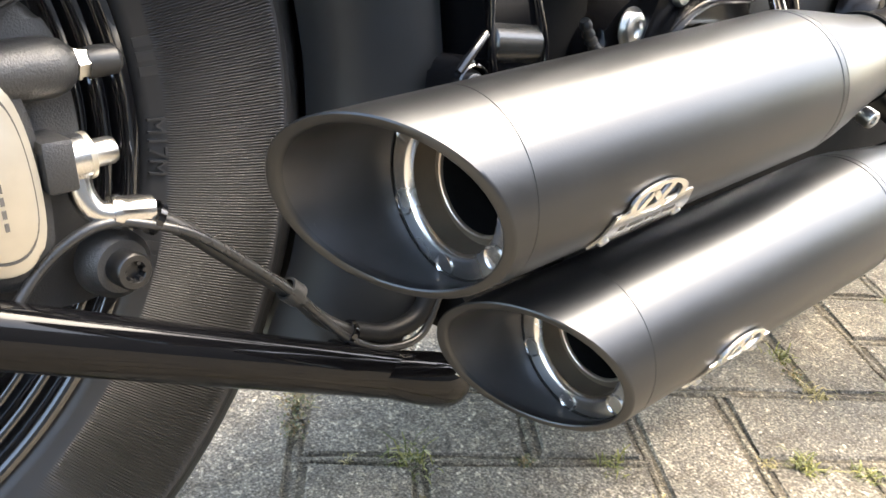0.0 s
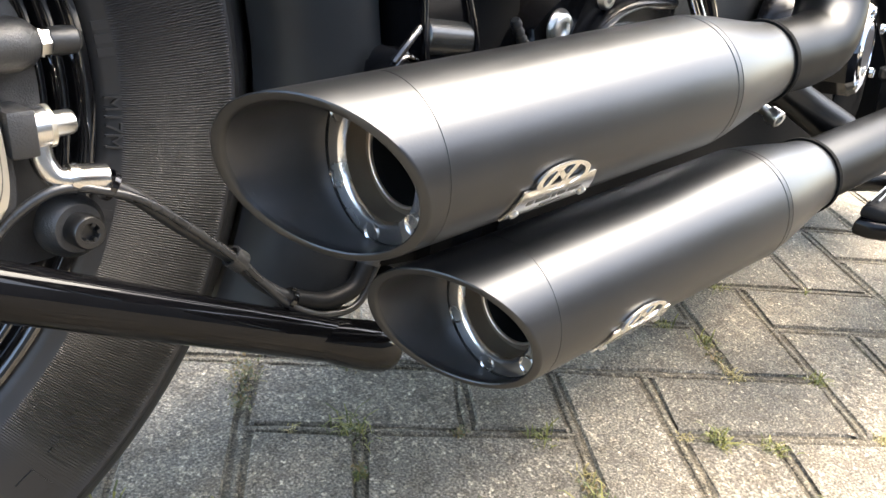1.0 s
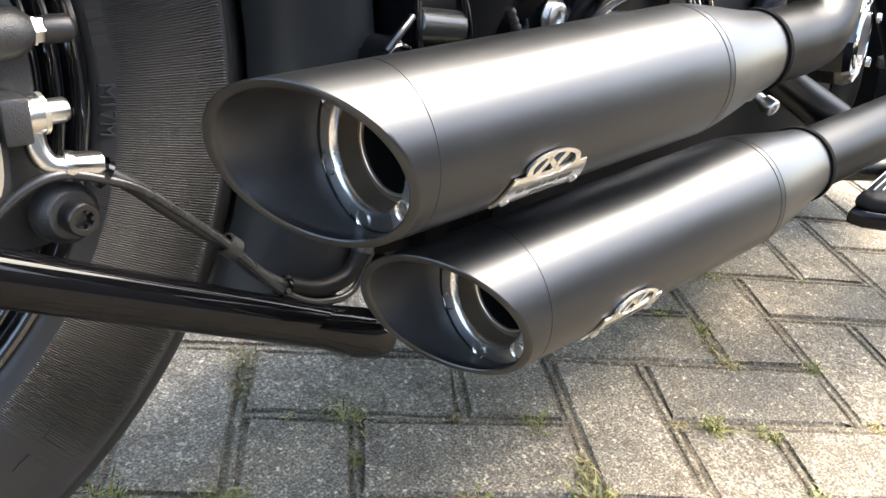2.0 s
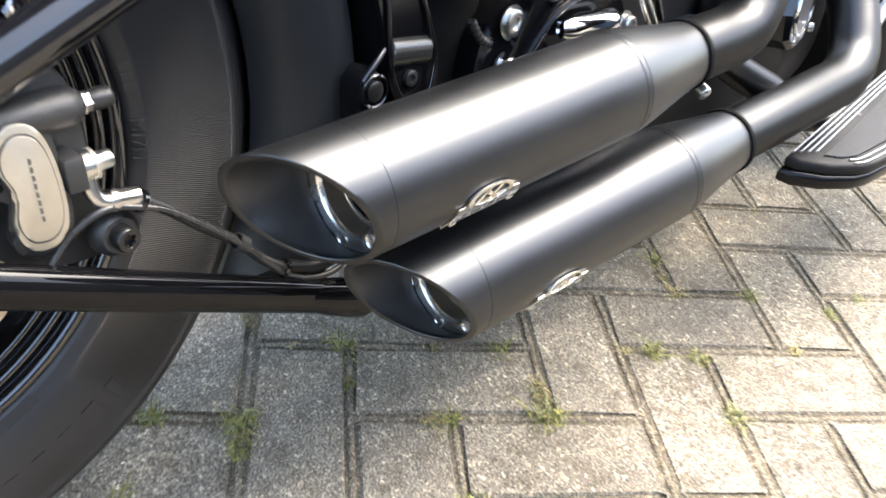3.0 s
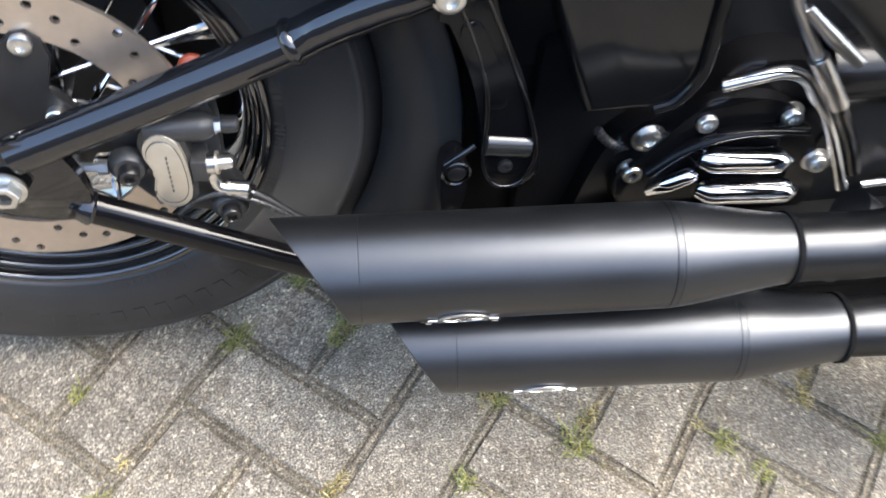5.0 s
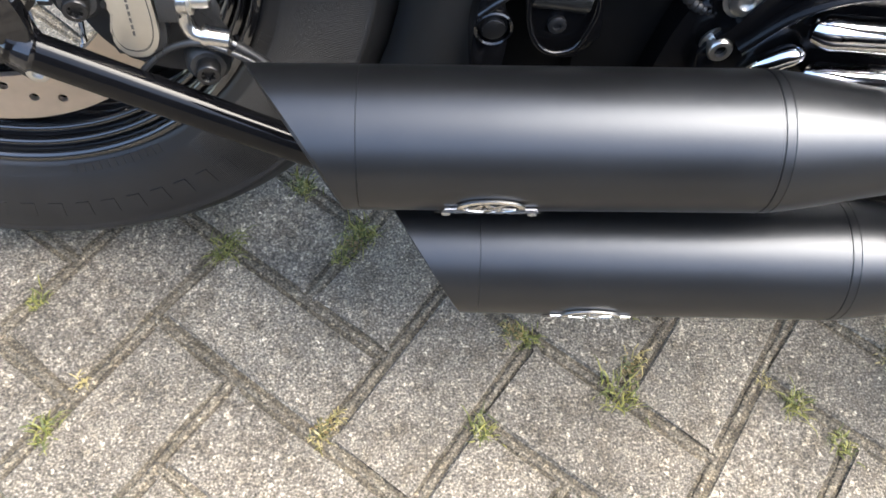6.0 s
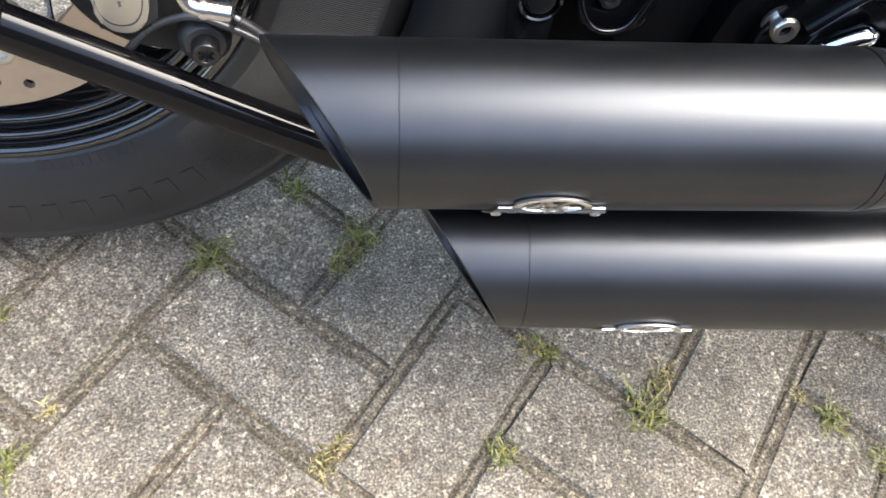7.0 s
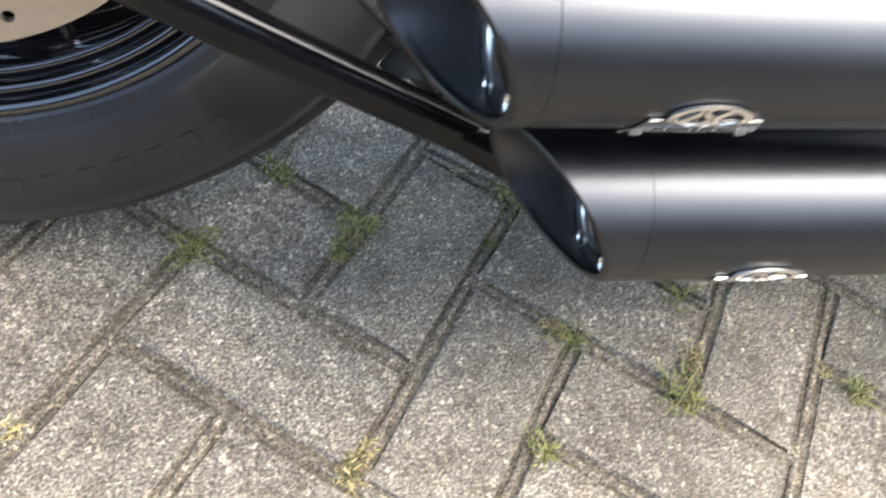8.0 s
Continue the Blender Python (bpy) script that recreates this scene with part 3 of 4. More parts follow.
part("cable_tie", lathe([(-0.0015, 0.0056), (-0.0015, 0.0070), (0.0015, 0.0070), (0.0015, 0.0056)], (0.2800, -0.0985, 0.2070), (0.75, -0.05, -0.62), 16), GLOSS, brake_hose)
part("tie_tail", sweep([(0.2800, -0.105, 0.2120), (0.2785, -0.107, 0.2165), (0.2760, -0.107, 0.2175)], 0.0011, 8), GLOSS, brake_hose)
part("hose_clip", lathe([(-0.0045, 0.0052), (-0.0045, 0.0066), (0.0045, 0.0066), (0.0045, 0.0052)], (0.2480, -0.0950, 0.2402), (0.72, -0.04, -0.68), 16), CALIPER, brake_hose)
part("reflector", lathe([(0, 0), (0, 0.0125), (0.004, 0.0125), (0.006, 0.010), (0.006, 0.005), (0.003, 0.004), (0.003, 0)], (0.146, -0.03, 0.384), (0, -1, 0.1), 24), ORANGE, bike, "orange plastic reflector")

# mudguard between wheel and gearbox
def mudguard():
    bm = bmesh.new()
    rings = []
    prof = [(-0.040, 0.296), (-0.056, 0.301), (-0.074, 0.315), (-0.087, 0.334), (-0.091, 0.348), (-0.088, 0.357), (-0.078, 0.361), (-0.04, 0.362), (0, 0.362), (0.06, 0.362), (0.1, 0.362)]
    for k in range(33):
        ring = []
        for y, r in prof:
            low = -27 if y < -0.06 else -34.5 - 65 * y
            a = radians(low + (155 - low) * k / 32)
            ring.append(bm.verts.new((AXLE.x + r * math.cos(a) * 1.02, y, AXLE.z + r * math.sin(a))))
        rings.append(ring)
    for p, q in zip(rings, rings[1:]):
        for k in range(len(prof) - 1):
            bm.faces.new((p[k], p[k + 1], q[k + 1], q[k]))
    bmesh.ops.solidify(bm, geom=bm.faces[:], thickness=0.003)
    return bm


# Added dark plate: closes the gap ahead of the wheel, which lies in shade.
part("frame_plate", slab([(0.315, 0.205), (0.36, 0.170), (0.455, 0.165), (0.475, 0.30), (0.47, 0.40), (0.36, 0.40), (0.33, 0.30)], -0.060, -0.050, 0.003), SHADE_BLACK, bike, "dull black plate ahead of the mudguard")
guard = part("mudguard", mudguard(), GUARD, bike, "matte black inner mudguard")
part("belt_pulley", lathe([(0, 0), (0, 0.10), (0.004, 0.105), (0.03, 0.105), (0.03, 0)], (0, 0.075, AXLE.z), (0, 1, 0), 64), CAST, bike, "black drive belt pulley")
part("belt_guard", slab(smooth_outline([(-0.25, 0.60), (0.0, 0.66), (0.25, 0.60), (0.42, 0.45), (0.40, 0.20), (0.2, 0.17), (-0.1, 0.22), (-0.3, 0.3)]), 0.112, 0.12, 0.003), MATTE, bike, "black belt guard behind the wheel")

# frame bracket
strut = part("frame_bracket", slab(smooth_outline([(0.328, 0.492), (0.3400, 0.4738), (0.3609, 0.4249), (0.3736, 0.3756), (0.3797, 0.3304), (0.3924, 0.3081), (0.4145, 0.3055), (0.4292, 0.3158), (0.4272, 0.3492), (0.4124, 0.3962), (0.3992, 0.4314), (0.3791, 0.4741), (0.362, 0.510)]), -0.110, -0.075, 0.006, 3), BRACKET, bike, "gloss black frame bracket")
part("bracket_recess", slab(smooth_outline([(0.3485, 0.4676), (0.3547, 0.4772), (0.3637, 0.4741), (0.3761, 0.4484), (0.3846, 0.4314), (0.3920, 0.4000), (0.3760, 0.3980), (0.3713, 0.4254), (0.3565, 0.4454)]), -0.1125, -0.105, 0.002), BRACKET, strut)
part("bracket_flange", sweep([(0.335, -0.111, 0.508), (0.352, -0.111, 0.478), (0.3700, -0.1115, 0.4300), (0.3770, -0.112, 0.392), (0.3778, -0.114, 0.3452), (0.3855, -0.116, 0.3223), (0.3972, -0.117, 0.3142), (0.4118, -0.116, 0.3164), (0.4191, -0.115, 0.3288), (0.4225, -0.114, 0.352), (0.410, -0.112, 0.396), (0.3945, -0.111, 0.432), (0.378, -0.111, 0.470), (0.360, -0.111, 0.508)], 0.0019, 10), GLOSS, strut, "glossy rolled edge")
part("bracket_cup", lathe([(-0.021, 0), (-0.021, 0.010), (-0.019, 0.0125), (0.019, 0.0125), (0.021, 0.010), (0.021, 0)], (0.3990, -0.104, 0.3535), (1, 0, -0.12), 28), CROSS, strut, "gloss black cross tube")
bolt("cup_bolt", (0.3990, -0.110, 0.3330), (0, -1, 0), 0.0062, 0.004, CAST, strut)
part("stand_lug", slab(smooth_outline([(0.3451, 0.3428), (0.3545, 0.3518), (0.3640, 0.3440), (0.3660, 0.3196), (0.3620, 0.285), (0.3500, 0.275), (0.3432, 0.3165)]), -0.118, -0.095, 0.004), BRACKET, strut)
part("lug_arm", sweep([(0.3455, -0.119, 0.3440), (0.3560, -0.119, 0.3535), (0.3690, -0.116, 0.3620)], 0.0026, 10), GLOSS, strut)
bolt("lug_bolt", (0.3555, -0.118, 0.3352), (0, -1, 0), 0.0075, 0.004, BLACK_BOLT, strut, socket=False, washer=0.0095)
part("lug_ring", lathe([(-0.001, 0.0108), (-0.001, 0.0128), (0.003, 0.0128), (0.0038, 0.0118), (0.003, 0.0108)], (0.3555, -0.118, 0.3352), (0, -1, 0), 28), GLOSS, strut)
bolt("frame_bolt", (0.3365, -0.120, 0.5035), (0, -1, 0), 0.0105, 0.008, ZINC, strut, washer=0.0130)
frame_cover = part("frame_cover", slab(smooth_outline([(0.20, 0.63), (0.235, 0.575), (0.268, 0.535), (0.305, 0.510), (0.335, 0.496), (0.356, 0.502), (0.42, 0.530), (0.50, 0.572), (0.52, 0.64), (0.36, 0.68)]), -0.123, -0.108, 0.004, 3), CASE, bike, "gloss black frame cover plate")
part("cover_bead", sweep([(0.352, -0.124, 0.509), (0.42, -0.124, 0.539), (0.49, -0.124, 0.575)], 0.0030, 10), GLOSS, frame_cover)

# battery tray box
part("side_box", slab([(0.390, 0.56), (0.4053, 0.5206), (0.4510, 0.4010), (0.5060, 0.4035), (0.5270, 0.4130), (0.5370, 0.4400), (0.5250, 0.56)], -0.130, 0.10, 0.008, 3), BOXBLK, bike, "dark side box")
part("side_box_rim", sweep([(0.527, -0.130, 0.56), (0.5345, -0.130, 0.47), (0.5350, -0.130, 0.437), (0.5230, -0.130, 0.4140), (0.5050, -0.130, 0.4060)], 0.0055, 12), BRACKET, bike)

# gearbox and engine
part("engine_mount", box(0.425, 0.52, -0.075, 0.10, 0.125, 0.43, 0.01), SHADE_BLACK, bike, "dull black engine mount")
gear = part("gearbox", slab(smooth_outline([(0.44, 0.16), (0.47, 0.24), (0.49, 0.33), (0.515, 0.36), (0.56, 0.385), (0.60, 0.42), (0.66, 0.42), (0.70, 0.38), (0.715, 0.33), (0.75, 0.26), (0.72, 0.11), (0.5, 0.11)]), -0.098, 0.10, 0.012, 3), CASE, bike, "black gearbox with chrome-edged cover")
cover = part("gearbox_cover", slab(smooth_outline([(0.503, 0.300), (0.524, 0.338), (0.553, 0.381), (0.580, 0.398), (0.636, 0.390), (0.672, 0.357), (0.700, 0.300), (0.69, 0.25), (0.54, 0.25)]), -0.112, -0.095, 0.006, 3), CASE, gear)
# Chrome here stands in for the sky reflected on gloss black fins.
for z0, x0, x1 in ((0.3385, 0.5730, 0.6480), (0.2985, 0.5840, 0.6690)):
    part("cover_fin", sweep([(x0, -0.122, z0 + 0.002), (x0 + 0.007, -0.124, z0 + 0.0018), (x1 - 0.007, -0.124, z0 - 0.002), (x1, -0.122, z0 - 0.002)], [0.005, 0.0122, 0.0122, 0.005], 20, 4), CHROME, gear, "fin given chrome for its bright sky reflection")
part("cover_rib", sweep([(0.53, -0.112, 0.318), (0.56, -0.116, 0.352), (0.60, -0.117, 0.366), (0.66, -0.116, 0.365)], 0.0085, 14, flat=0.6), CASE, gear)
part("cover_rib", sweep([(0.538, -0.112, 0.292), (0.550, -0.118, 0.307), (0.566, -0.120, 0.318), (0.574, -0.118, 0.316)], [0.005, 0.0085, 0.0085, 0.004], 14), CHROME, gear)
bolt("drain_bolt", (0.5245, -0.104, 0.351), (0, -1, 0), 0.0115, 0.006, ZINC, gear, washer=0.0150)
for at in ((0.5170, -0.104, 0.3150), (0.5680, -0.106, 0.3725), (0.6440, -0.107, 0.3755), (0.690, -0.110, 0.322)):
    bolt("cover_bolt", at, (0, -1, 0), 0.0090, 0.011, ZINC, gear, washer=0.0125)
oil = part("oil_line", sweep([(0.5640, -0.120, 0.4180), (0.5870, -0.125, 0.4290), (0.6080, -0.125, 0.4335), (0.6290, -0.125, 0.4270), (0.6480, -0.125, 0.4070), (0.6668, -0.127, 0.3848), (0.6911, -0.132, 0.3450), (0.708, -0.138, 0.312)], 0.0060, 16), CHROME, bike, "chrome oil line")
part("breather_hose", sweep([(0.575, -0.13, 0.55), (0.5822, -0.132, 0.5107), (0.600, -0.132, 0.484), (0.6250, -0.132, 0.4530)], 0.0048, 14), STRIP, oil)
part("hose_ferrule", sweep([(0.6250, -0.132, 0.4520), (0.6660, -0.132, 0.4040)], 0.0078, 16), POLISH, oil)
part("hose_tail", sweep([(0.6660, -0.132, 0.4040), (0.6951, -0.133, 0.3628), (0.7133, -0.134, 0.3282)], 0.0068, 14), GLOSS, oil)
part("breather_hose", sweep([(0.5953, -0.134, 0.4977), (0.625, -0.136, 0.474), (0.6592, -0.136, 0.4493)], [0.0040, 0.0062, 0.0052], 14), STRIP, oil)
CORR = [(0.478 + 0.0022 * k, -0.10 + 0.0004 * k, 0.36 - 0.0035 * k + 0.00012 * k * k) for k in range(19)]
part("corrugated_hose", sweep([p for p in CORR], [0.0044 if k % 2 else 0.0032 for k in range(19)], 12, 2), HOSE, bike)
engine = part("crankcase", slab(smooth_outline([(0.69, 0.20), (0.70, 0.36), (0.76, 0.43), (0.90, 0.43), (1.0, 0.40), (1.06, 0.30), (1.04, 0.16), (0.85, 0.115), (0.70, 0.12)]), -0.10, 0.12, 0.015, 3), MATTE, bike, "black engine crankcase")
# Added dark plate standing in for the deep shade behind the silencers.
part("under_engine_plate", slab(smooth_outline([(0.47, 0.13), (0.48, 0.24), (0.70, 0.262), (0.86, 0.262), (1.02, 0.27), (1.06, 0.22), (1.02, 0.10), (0.6, 0.095)]), -0.128, -0.108, 0.004), SHADE_BLACK, bike, "dull black plate that closes the dark gap below the engine")
part("starter_housing", lathe([(0, 0), (0, 0.033), (0.12, 0.033), (0.13, 0.026), (0.13, 0)], (0.665, -0.085, 0.405), (1, 0, 0.03), 32), CASE, engine)
# Thin chrome bar modelled as the strip highlight along the black starter.
part("starter_highlight", box(0.715, 0.765, -0.122, -0.116, 0.4145, 0.4195, 0.0015), CHROME, engine)
part("stud_nut", merge(lathe([(0, 0), (0, 0.0045), (0.03, 0.0045), (0.03, 0)], (0.750, -0.115, 0.289), (1, 0, 0.1), 12), lathe([(0, 0), (0, 0.0095), (0.013, 0.0095), (0.013, 0)], (0.776, -0.115, 0.2915), (1, 0, 0.1), 6)), CHROME, engine)
part("cam_cover", lathe([(0, 0), (0, 0.062), (0.02, 0.060), (0.032, 0.050), (0.032, 0)], (0.905, -0.10, 0.312), (0.15, -1, 0), 40), CASE, engine)
part("cam_cover_cap", lathe([(0, 0), (0, 0.047), (0.048, 0.047), (0.055, 0.043), (0.055, 0.030), (0.052, 0.028), (0.052, 0)], (0.900, -0.145, 0.318), (0.15, -1, 0), 9), GLOSS, engine, "gloss black faceted engine cover", smooth=False)
part("cap_ring", lathe([(0, 0.0268), (0, 0.0305), (0.0022, 0.0300), (0.0022, 0.0270)], (0.9080, -0.1992, 0.318), (0.15, -1, 0), 40), CHROME, engine)
part("cap_face", lathe([(0, 0), (0, 0.0268), (0.0012, 0.026), (0.0018, 0)], (0.9080, -0.1992, 0.318), (0.15, -1, 0), 36), DULL, engine, "dull grey round lens")
for k in range(5):
    a = 2 * math.pi * k / 5 + 0.5
    bolt("cap_screw", (0.9085 + 0.0368 * math.cos(a), -0.199, 0.318 + 0.0368 * math.sin(a)), (0.15, -1, 0), 0.0052, 0.004, CHROME, engine)
part("cover_trim", sweep([(0.8148, -0.150, 0.3948), (0.8341, -0.152, 0.4109), (0.8560, -0.153, 0.4020), (0.8732, -0.154, 0.3920), (0.9088, -0.155, 0.3874), (0.9343, -0.155, 0.3602)], 0.0030, 10), CHROME, engine)
bolt("trim_bolt", (0.8310, -0.152, 0.4179), (0, -1, 0.2), 0.0075, 0.008, CHROME, engine)
bolt("trim_bolt", (0.8792, -0.150, 0.4230), (0, -1, 0.2), 0.0065, 0.008, CHROME, engine)
part("cylinder", lathe([(0, 0.05)] + [(0.012 * k + dz, r) for k in range(12) for dz, r in ((0.001, 0.05), (0.002, 0.068), (0.007, 0.068), (0.008, 0.05))] + [(0.15, 0.05), (0.15, 0)], (0.79, -0.01, 0.42), (-0.35, 0, 0.94), 40), CAST, engine)
part("cylinder", lathe([(0, 0.05)] + [(0.012 * k + dz, r) for k in range(12) for dz, r in ((0.001, 0.05), (0.002, 0.068), (0.007, 0.068), (0.008, 0.05))] + [(0.15, 0.05), (0.15, 0)], (0.90, -0.01, 0.42), (0.40, 0, 0.92), 40), CAST, engine)
for p in ((0.84, 0.40), (0.86, 0.43), (0.90, 0.435)):
    part("tappet_block", box(p[0] - 0.018, p[0] + 0.018, -0.125, -0.09, p[1] - 0.018, p[1] + 0.018, 0.005), GLOSS, engine)
for x in (0.80, 0.93):
    part("pushrod_tube", sweep([(x, -0.105, 0.42), (x - 0.02, -0.10, 0.56)], 0.011, 16), GLOSS, engine)
part("down_tube", sweep([(1.10, -0.09, 0.18), (1.14, -0.085, 0.32), (1.20, -0.07, 0.52), (1.25, -0.05, 0.70)], 0.017, 20), GLOSS, bike)
# Added slab that fills the dark area between pedal and floorboard.
part("dark_front_slab", box(1.27, 1.52, -0.15, 0.10, 0.10, 0.60, 0.012), SHADE_BLACK, bike, "added dull black slab ahead of the engine")
part("frame_lower_rail", sweep([(0.36, -0.10, 0.19), (0.6, -0.115, 0.165), (0.9, -0.12, 0.165), (1.15, -0.11, 0.2), (1.25, -0.08, 0.35)], 0.016, 20), SHADE_BLACK, bike, "black lower frame rail")


# ---- silencers and exhaust pipes ----
def silencer(at, d, cut_n, cut_d, r, s_edge, s_seam, s_neck, r_neck, badge_deg):
    """A slash-cut silencer along d from the point at; distances s are along the axis from at."""
    d, a, b = frame_of(d)
    at = Vector(at)
    n = Vector(cut_n)
    segs = 96

    def spot(s, rad, k):
        f = 2 * math.pi * k / segs
        return at + d * s + (a * math.cos(f) + b * math.sin(f)) * rad

    def cut_s(rad, k):
        f = 2 * math.pi * k / segs
        w = (a * math.cos(f) + b * math.sin(f)) * rad
        return (cut_d - n.dot(at + w)) / n.dot(d)

    bm = bmesh.new()
    ri, lip = r - 0.0044, r - 0.0044
    s_ring = s_edge - 0.0108
    s_back = s_edge - 0.003
    rows = []
    e = 0.0007
    rows.append([spot(s_ring, ri, k) for k in range(segs)])
    for f in (0.5, 0.12):
        rows.append([spot(cut_s(ri, k) * (1 - f) + s_ring * f, ri, k) for k in range(segs)])
    rows.append([spot(cut_s(ri, k) + 0.006, ri, k) for k in range(segs)])
    rows.append([spot(cut_s(lip, k) + 0.003, lip, k) for k in range(segs)])
    rows.append([spot(cut_s(lip, k) + e, lip, k) for k in range(segs)])
    rows.append([spot(cut_s(lip + e, k), lip + e, k) for k in range(segs)])
    rows.append([spot(cut_s(r - e, k), r - e, k) for k in range(segs)])
    rows.append([spot(cut_s(r, k) + e, r, k) for k in range(segs)])
    for f in (0.1, 0.4, 0.7):
        rows.append([spot(cut_s(r, k) * (1 - f) + s_back * f, r, k) for k in range(segs)])
    prof = [(s_back, r), (s_back + 0.0002, r - 0.0003), (s_back + 0.0005, r - 0.0003), (s_back + 0.0007, r)]
    for f in (0.2, 0.4, 0.6, 0.8):
        prof.append((s_edge + (s_seam - s_edge) * f, r))
    prof += [(s_seam - 0.0060, r), (s_seam - 0.0056, r - 0.0006), (s_seam - 0.0050, r - 0.0006), (s_seam - 0.0046, r), (s_seam - 0.0003, r), (s_seam, r - 0.0006), (s_seam + 0.0006, r - 0.0006), (s_seam + 0.001, r - 0.0002)]
    for f in (0.15, 0.35, 0.55, 0.75, 0.9, 1.0):
        g = f * f * (3 - 2 * f) * 0.35 + f * 0.65
        prof.append((s_seam + (s_neck - s_seam) * f, r + (r_neck - r) * g))
    rows += [[spot(s, q, k) for k in range(segs)] for s, q in prof]
    vs = [[bm.verts.new(p) for p in row] for row in rows]
    for p, q in zip(vs, vs[1:]):
        for k in range(segs):
            bm.faces.new((p[k], p[(k + 1) % segs], q[(k + 1) % segs], q[k]))
    shell = part("silencer", bm, SATIN, bike, "satin black slash-cut silencer with a steel badge")
    shell.data.materials.append(SATIN_IN)
    for face in shell.data.polygons[:4 * segs]:
        face.material_index = 1
    # end ring with countersunk bolts
    ring = [(0.004, ri - 0.0002), (0, ri - 0.0004), (0, 0.0302), (0.0004, 0.0292), (0.0016, 0.0281), (0.0040, 0.0276)]
    part("end_ring", lathe(ring, at + d * (s_ring - 0.001), d, 72), MIRROR, shell, "polished end ring")
    # Dark ring painted in for the shaded gap between end ring and shell.
    part("end_ring_gap", lathe([(0, ri - 0.0006), (0, ri + 0.0001), (0.002, ri + 0.0001)], at + d * (s_ring - 0.0016), d, 64), DARK, shell)
    for k in range(6):
        f = radians(-98 + 60 * k)
        w = at + d * (s_ring - 0.001) + (a * math.cos(f) + b * math.sin(f)) * 0.0342
        part("countersunk_bolt", lathe([(-0.0002, 0.0054), (-0.0003, 0.0051), (0.0024, 0.0030), (0.0024, 0.0016), (0.0036, 0.0015), (0.0036, 0)], w - d * 0.0006, d, 20), MIRROR, shell)
    part("baffle_tube", lathe([(0.0028, 0.0277), (0.0150, 0.0277), (0.0150, 0.0240)], at + d * s_ring, d, 48), BROWN, shell, "brown heat-tinted baffle tube")
    part("inner_collar", lathe([(0.0150, 0.0246), (0.0140, 0.0244), (0.0136, 0.0238), (0.0140, 0.0232), (0.0155, 0.0230)], at + d * s_ring, d, 40), STEEL, shell)
    part("baffle_core", lathe([(0.0150, 0.0231), (0.09, 0.0225), (0.09, 0)], at + d * s_ring, d, 40), SHADE_BLACK, shell)
    # badge: a curved plate with an oval over it, on the lower outer side
    phi = radians(badge_deg)
    sb = s_edge + 0.074

    def on_shell(s, w, lift):
        f = phi + w / r
        return at + d * s + (a * math.cos(f) + b * math.sin(f)) * (r + lift)

    def curved_plate(outline, lift, thick):
        bm2 = bmesh.new()
        lo = [bm2.verts.new(on_shell(sb + x, w, lift)) for x, w in outline]
        hi = [bm2.verts.new(on_shell(sb + x, w, lift + thick)) for x, w in outline]
        m = len(outline)
        bm2.faces.new(hi)
        bm2.faces.new(lo)
        for k in range(m):
            bm2.faces.new((lo[k], lo[(k + 1) % m], hi[(k + 1) % m], hi[k]))
        return bm2

    def curved_band(x0, x1, w0, w1, lift, thick, slant=0.0, cells=10):
        """A strip that follows the shell."""
        bm2 = bmesh.new()
        grid = []
        for i in range(cells + 1):
            w = w0 + (w1 - w0) * i / cells
            off = slant * i / cells
            grid.append([bm2.verts.new(on_shell(sb + x, w, l)) for x, l in ((x0 + off, lift), (x0 + off, lift + thick), (x1 - off, lift + thick), (x1 - off, lift))])
        for p, q in zip(grid, grid[1:]):
            for k in range(4):
                bm2.faces.new((p[k], p[(k + 1) % 4], q[(k + 1) % 4], q[k]))
        bm2.faces.new(grid[0])
        bm2.faces.new(grid[-1])
        return bm2

    plate = part("badge_plate", curved_band(-0.033, 0.033, -0.0165, 0.0030, 0.0006, 0.0012, 0.006), BADGE, shell, "polished steel badge plate")
    oval = []
    for k in range(40):
        f = 2 * math.pi * k / 40
        oval.append((0.0200 * math.cos(f), 0.0057 + 0.0080 * math.sin(f)))
    bm3 = bmesh.new()
    loops = []
    for rad, lift in ((1.0, 0.0008), (1.0, 0.0022), (0.8, 0.0022), (0.8, 0.0008)):
        loops.append([bm3.verts.new(on_shell(sb + x * rad, 0.0057 + (w - 0.0057) * rad, lift)) for x, w in oval])
    for p, q in zip(loops, loops[1:] + loops[:1]):
        for k in range(40):
            bm3.faces.new((p[k], p[(k + 1) % 40], q[(k + 1) % 40], q[k]))
    part("badge_oval", bm3, BADGE, shell)
    for x0, lean in ((-0.0125, 0.008), (-0.0005, 0.008), (-0.0005, -0.008)):
        part("badge_bar", curved_plate([(x0 - lean * 0.5, 0.0000), (x0 - lean * 0.5 + 0.0045, 0.0000), (x0 + lean + 0.0045, 0.0120), (x0 + lean, 0.0120)], 0.0008, 0.0013), BADGE, shell)
    for x in (-0.026, 0.026):
        p = on_shell(sb + x, -0.0125, 0.0018)
        q = on_shell(sb + x, -0.0125, 1.0)
        part("badge_rivet", lathe([(0, 0), (0, 0.0030), (0.0012, 0.0024), (0.0016, 0)], p, q - p, 14), ZINC, shell)
    x = -0.021
    for width in (0.0045, 0.010, 0.0022, 0.0055, 0.0095):
        part("badge_lettering", curved_band(x, x + width, -0.0072, -0.0040, 0.0018, 0.0002, 0.0, 3), INK, shell)
        x += width + 0.0022
    part("badge_lettering", curved_band(-0.008, 0.008, -0.0118, -0.0100, 0.0018, 0.0002, 0.0, 3), INK, shell)
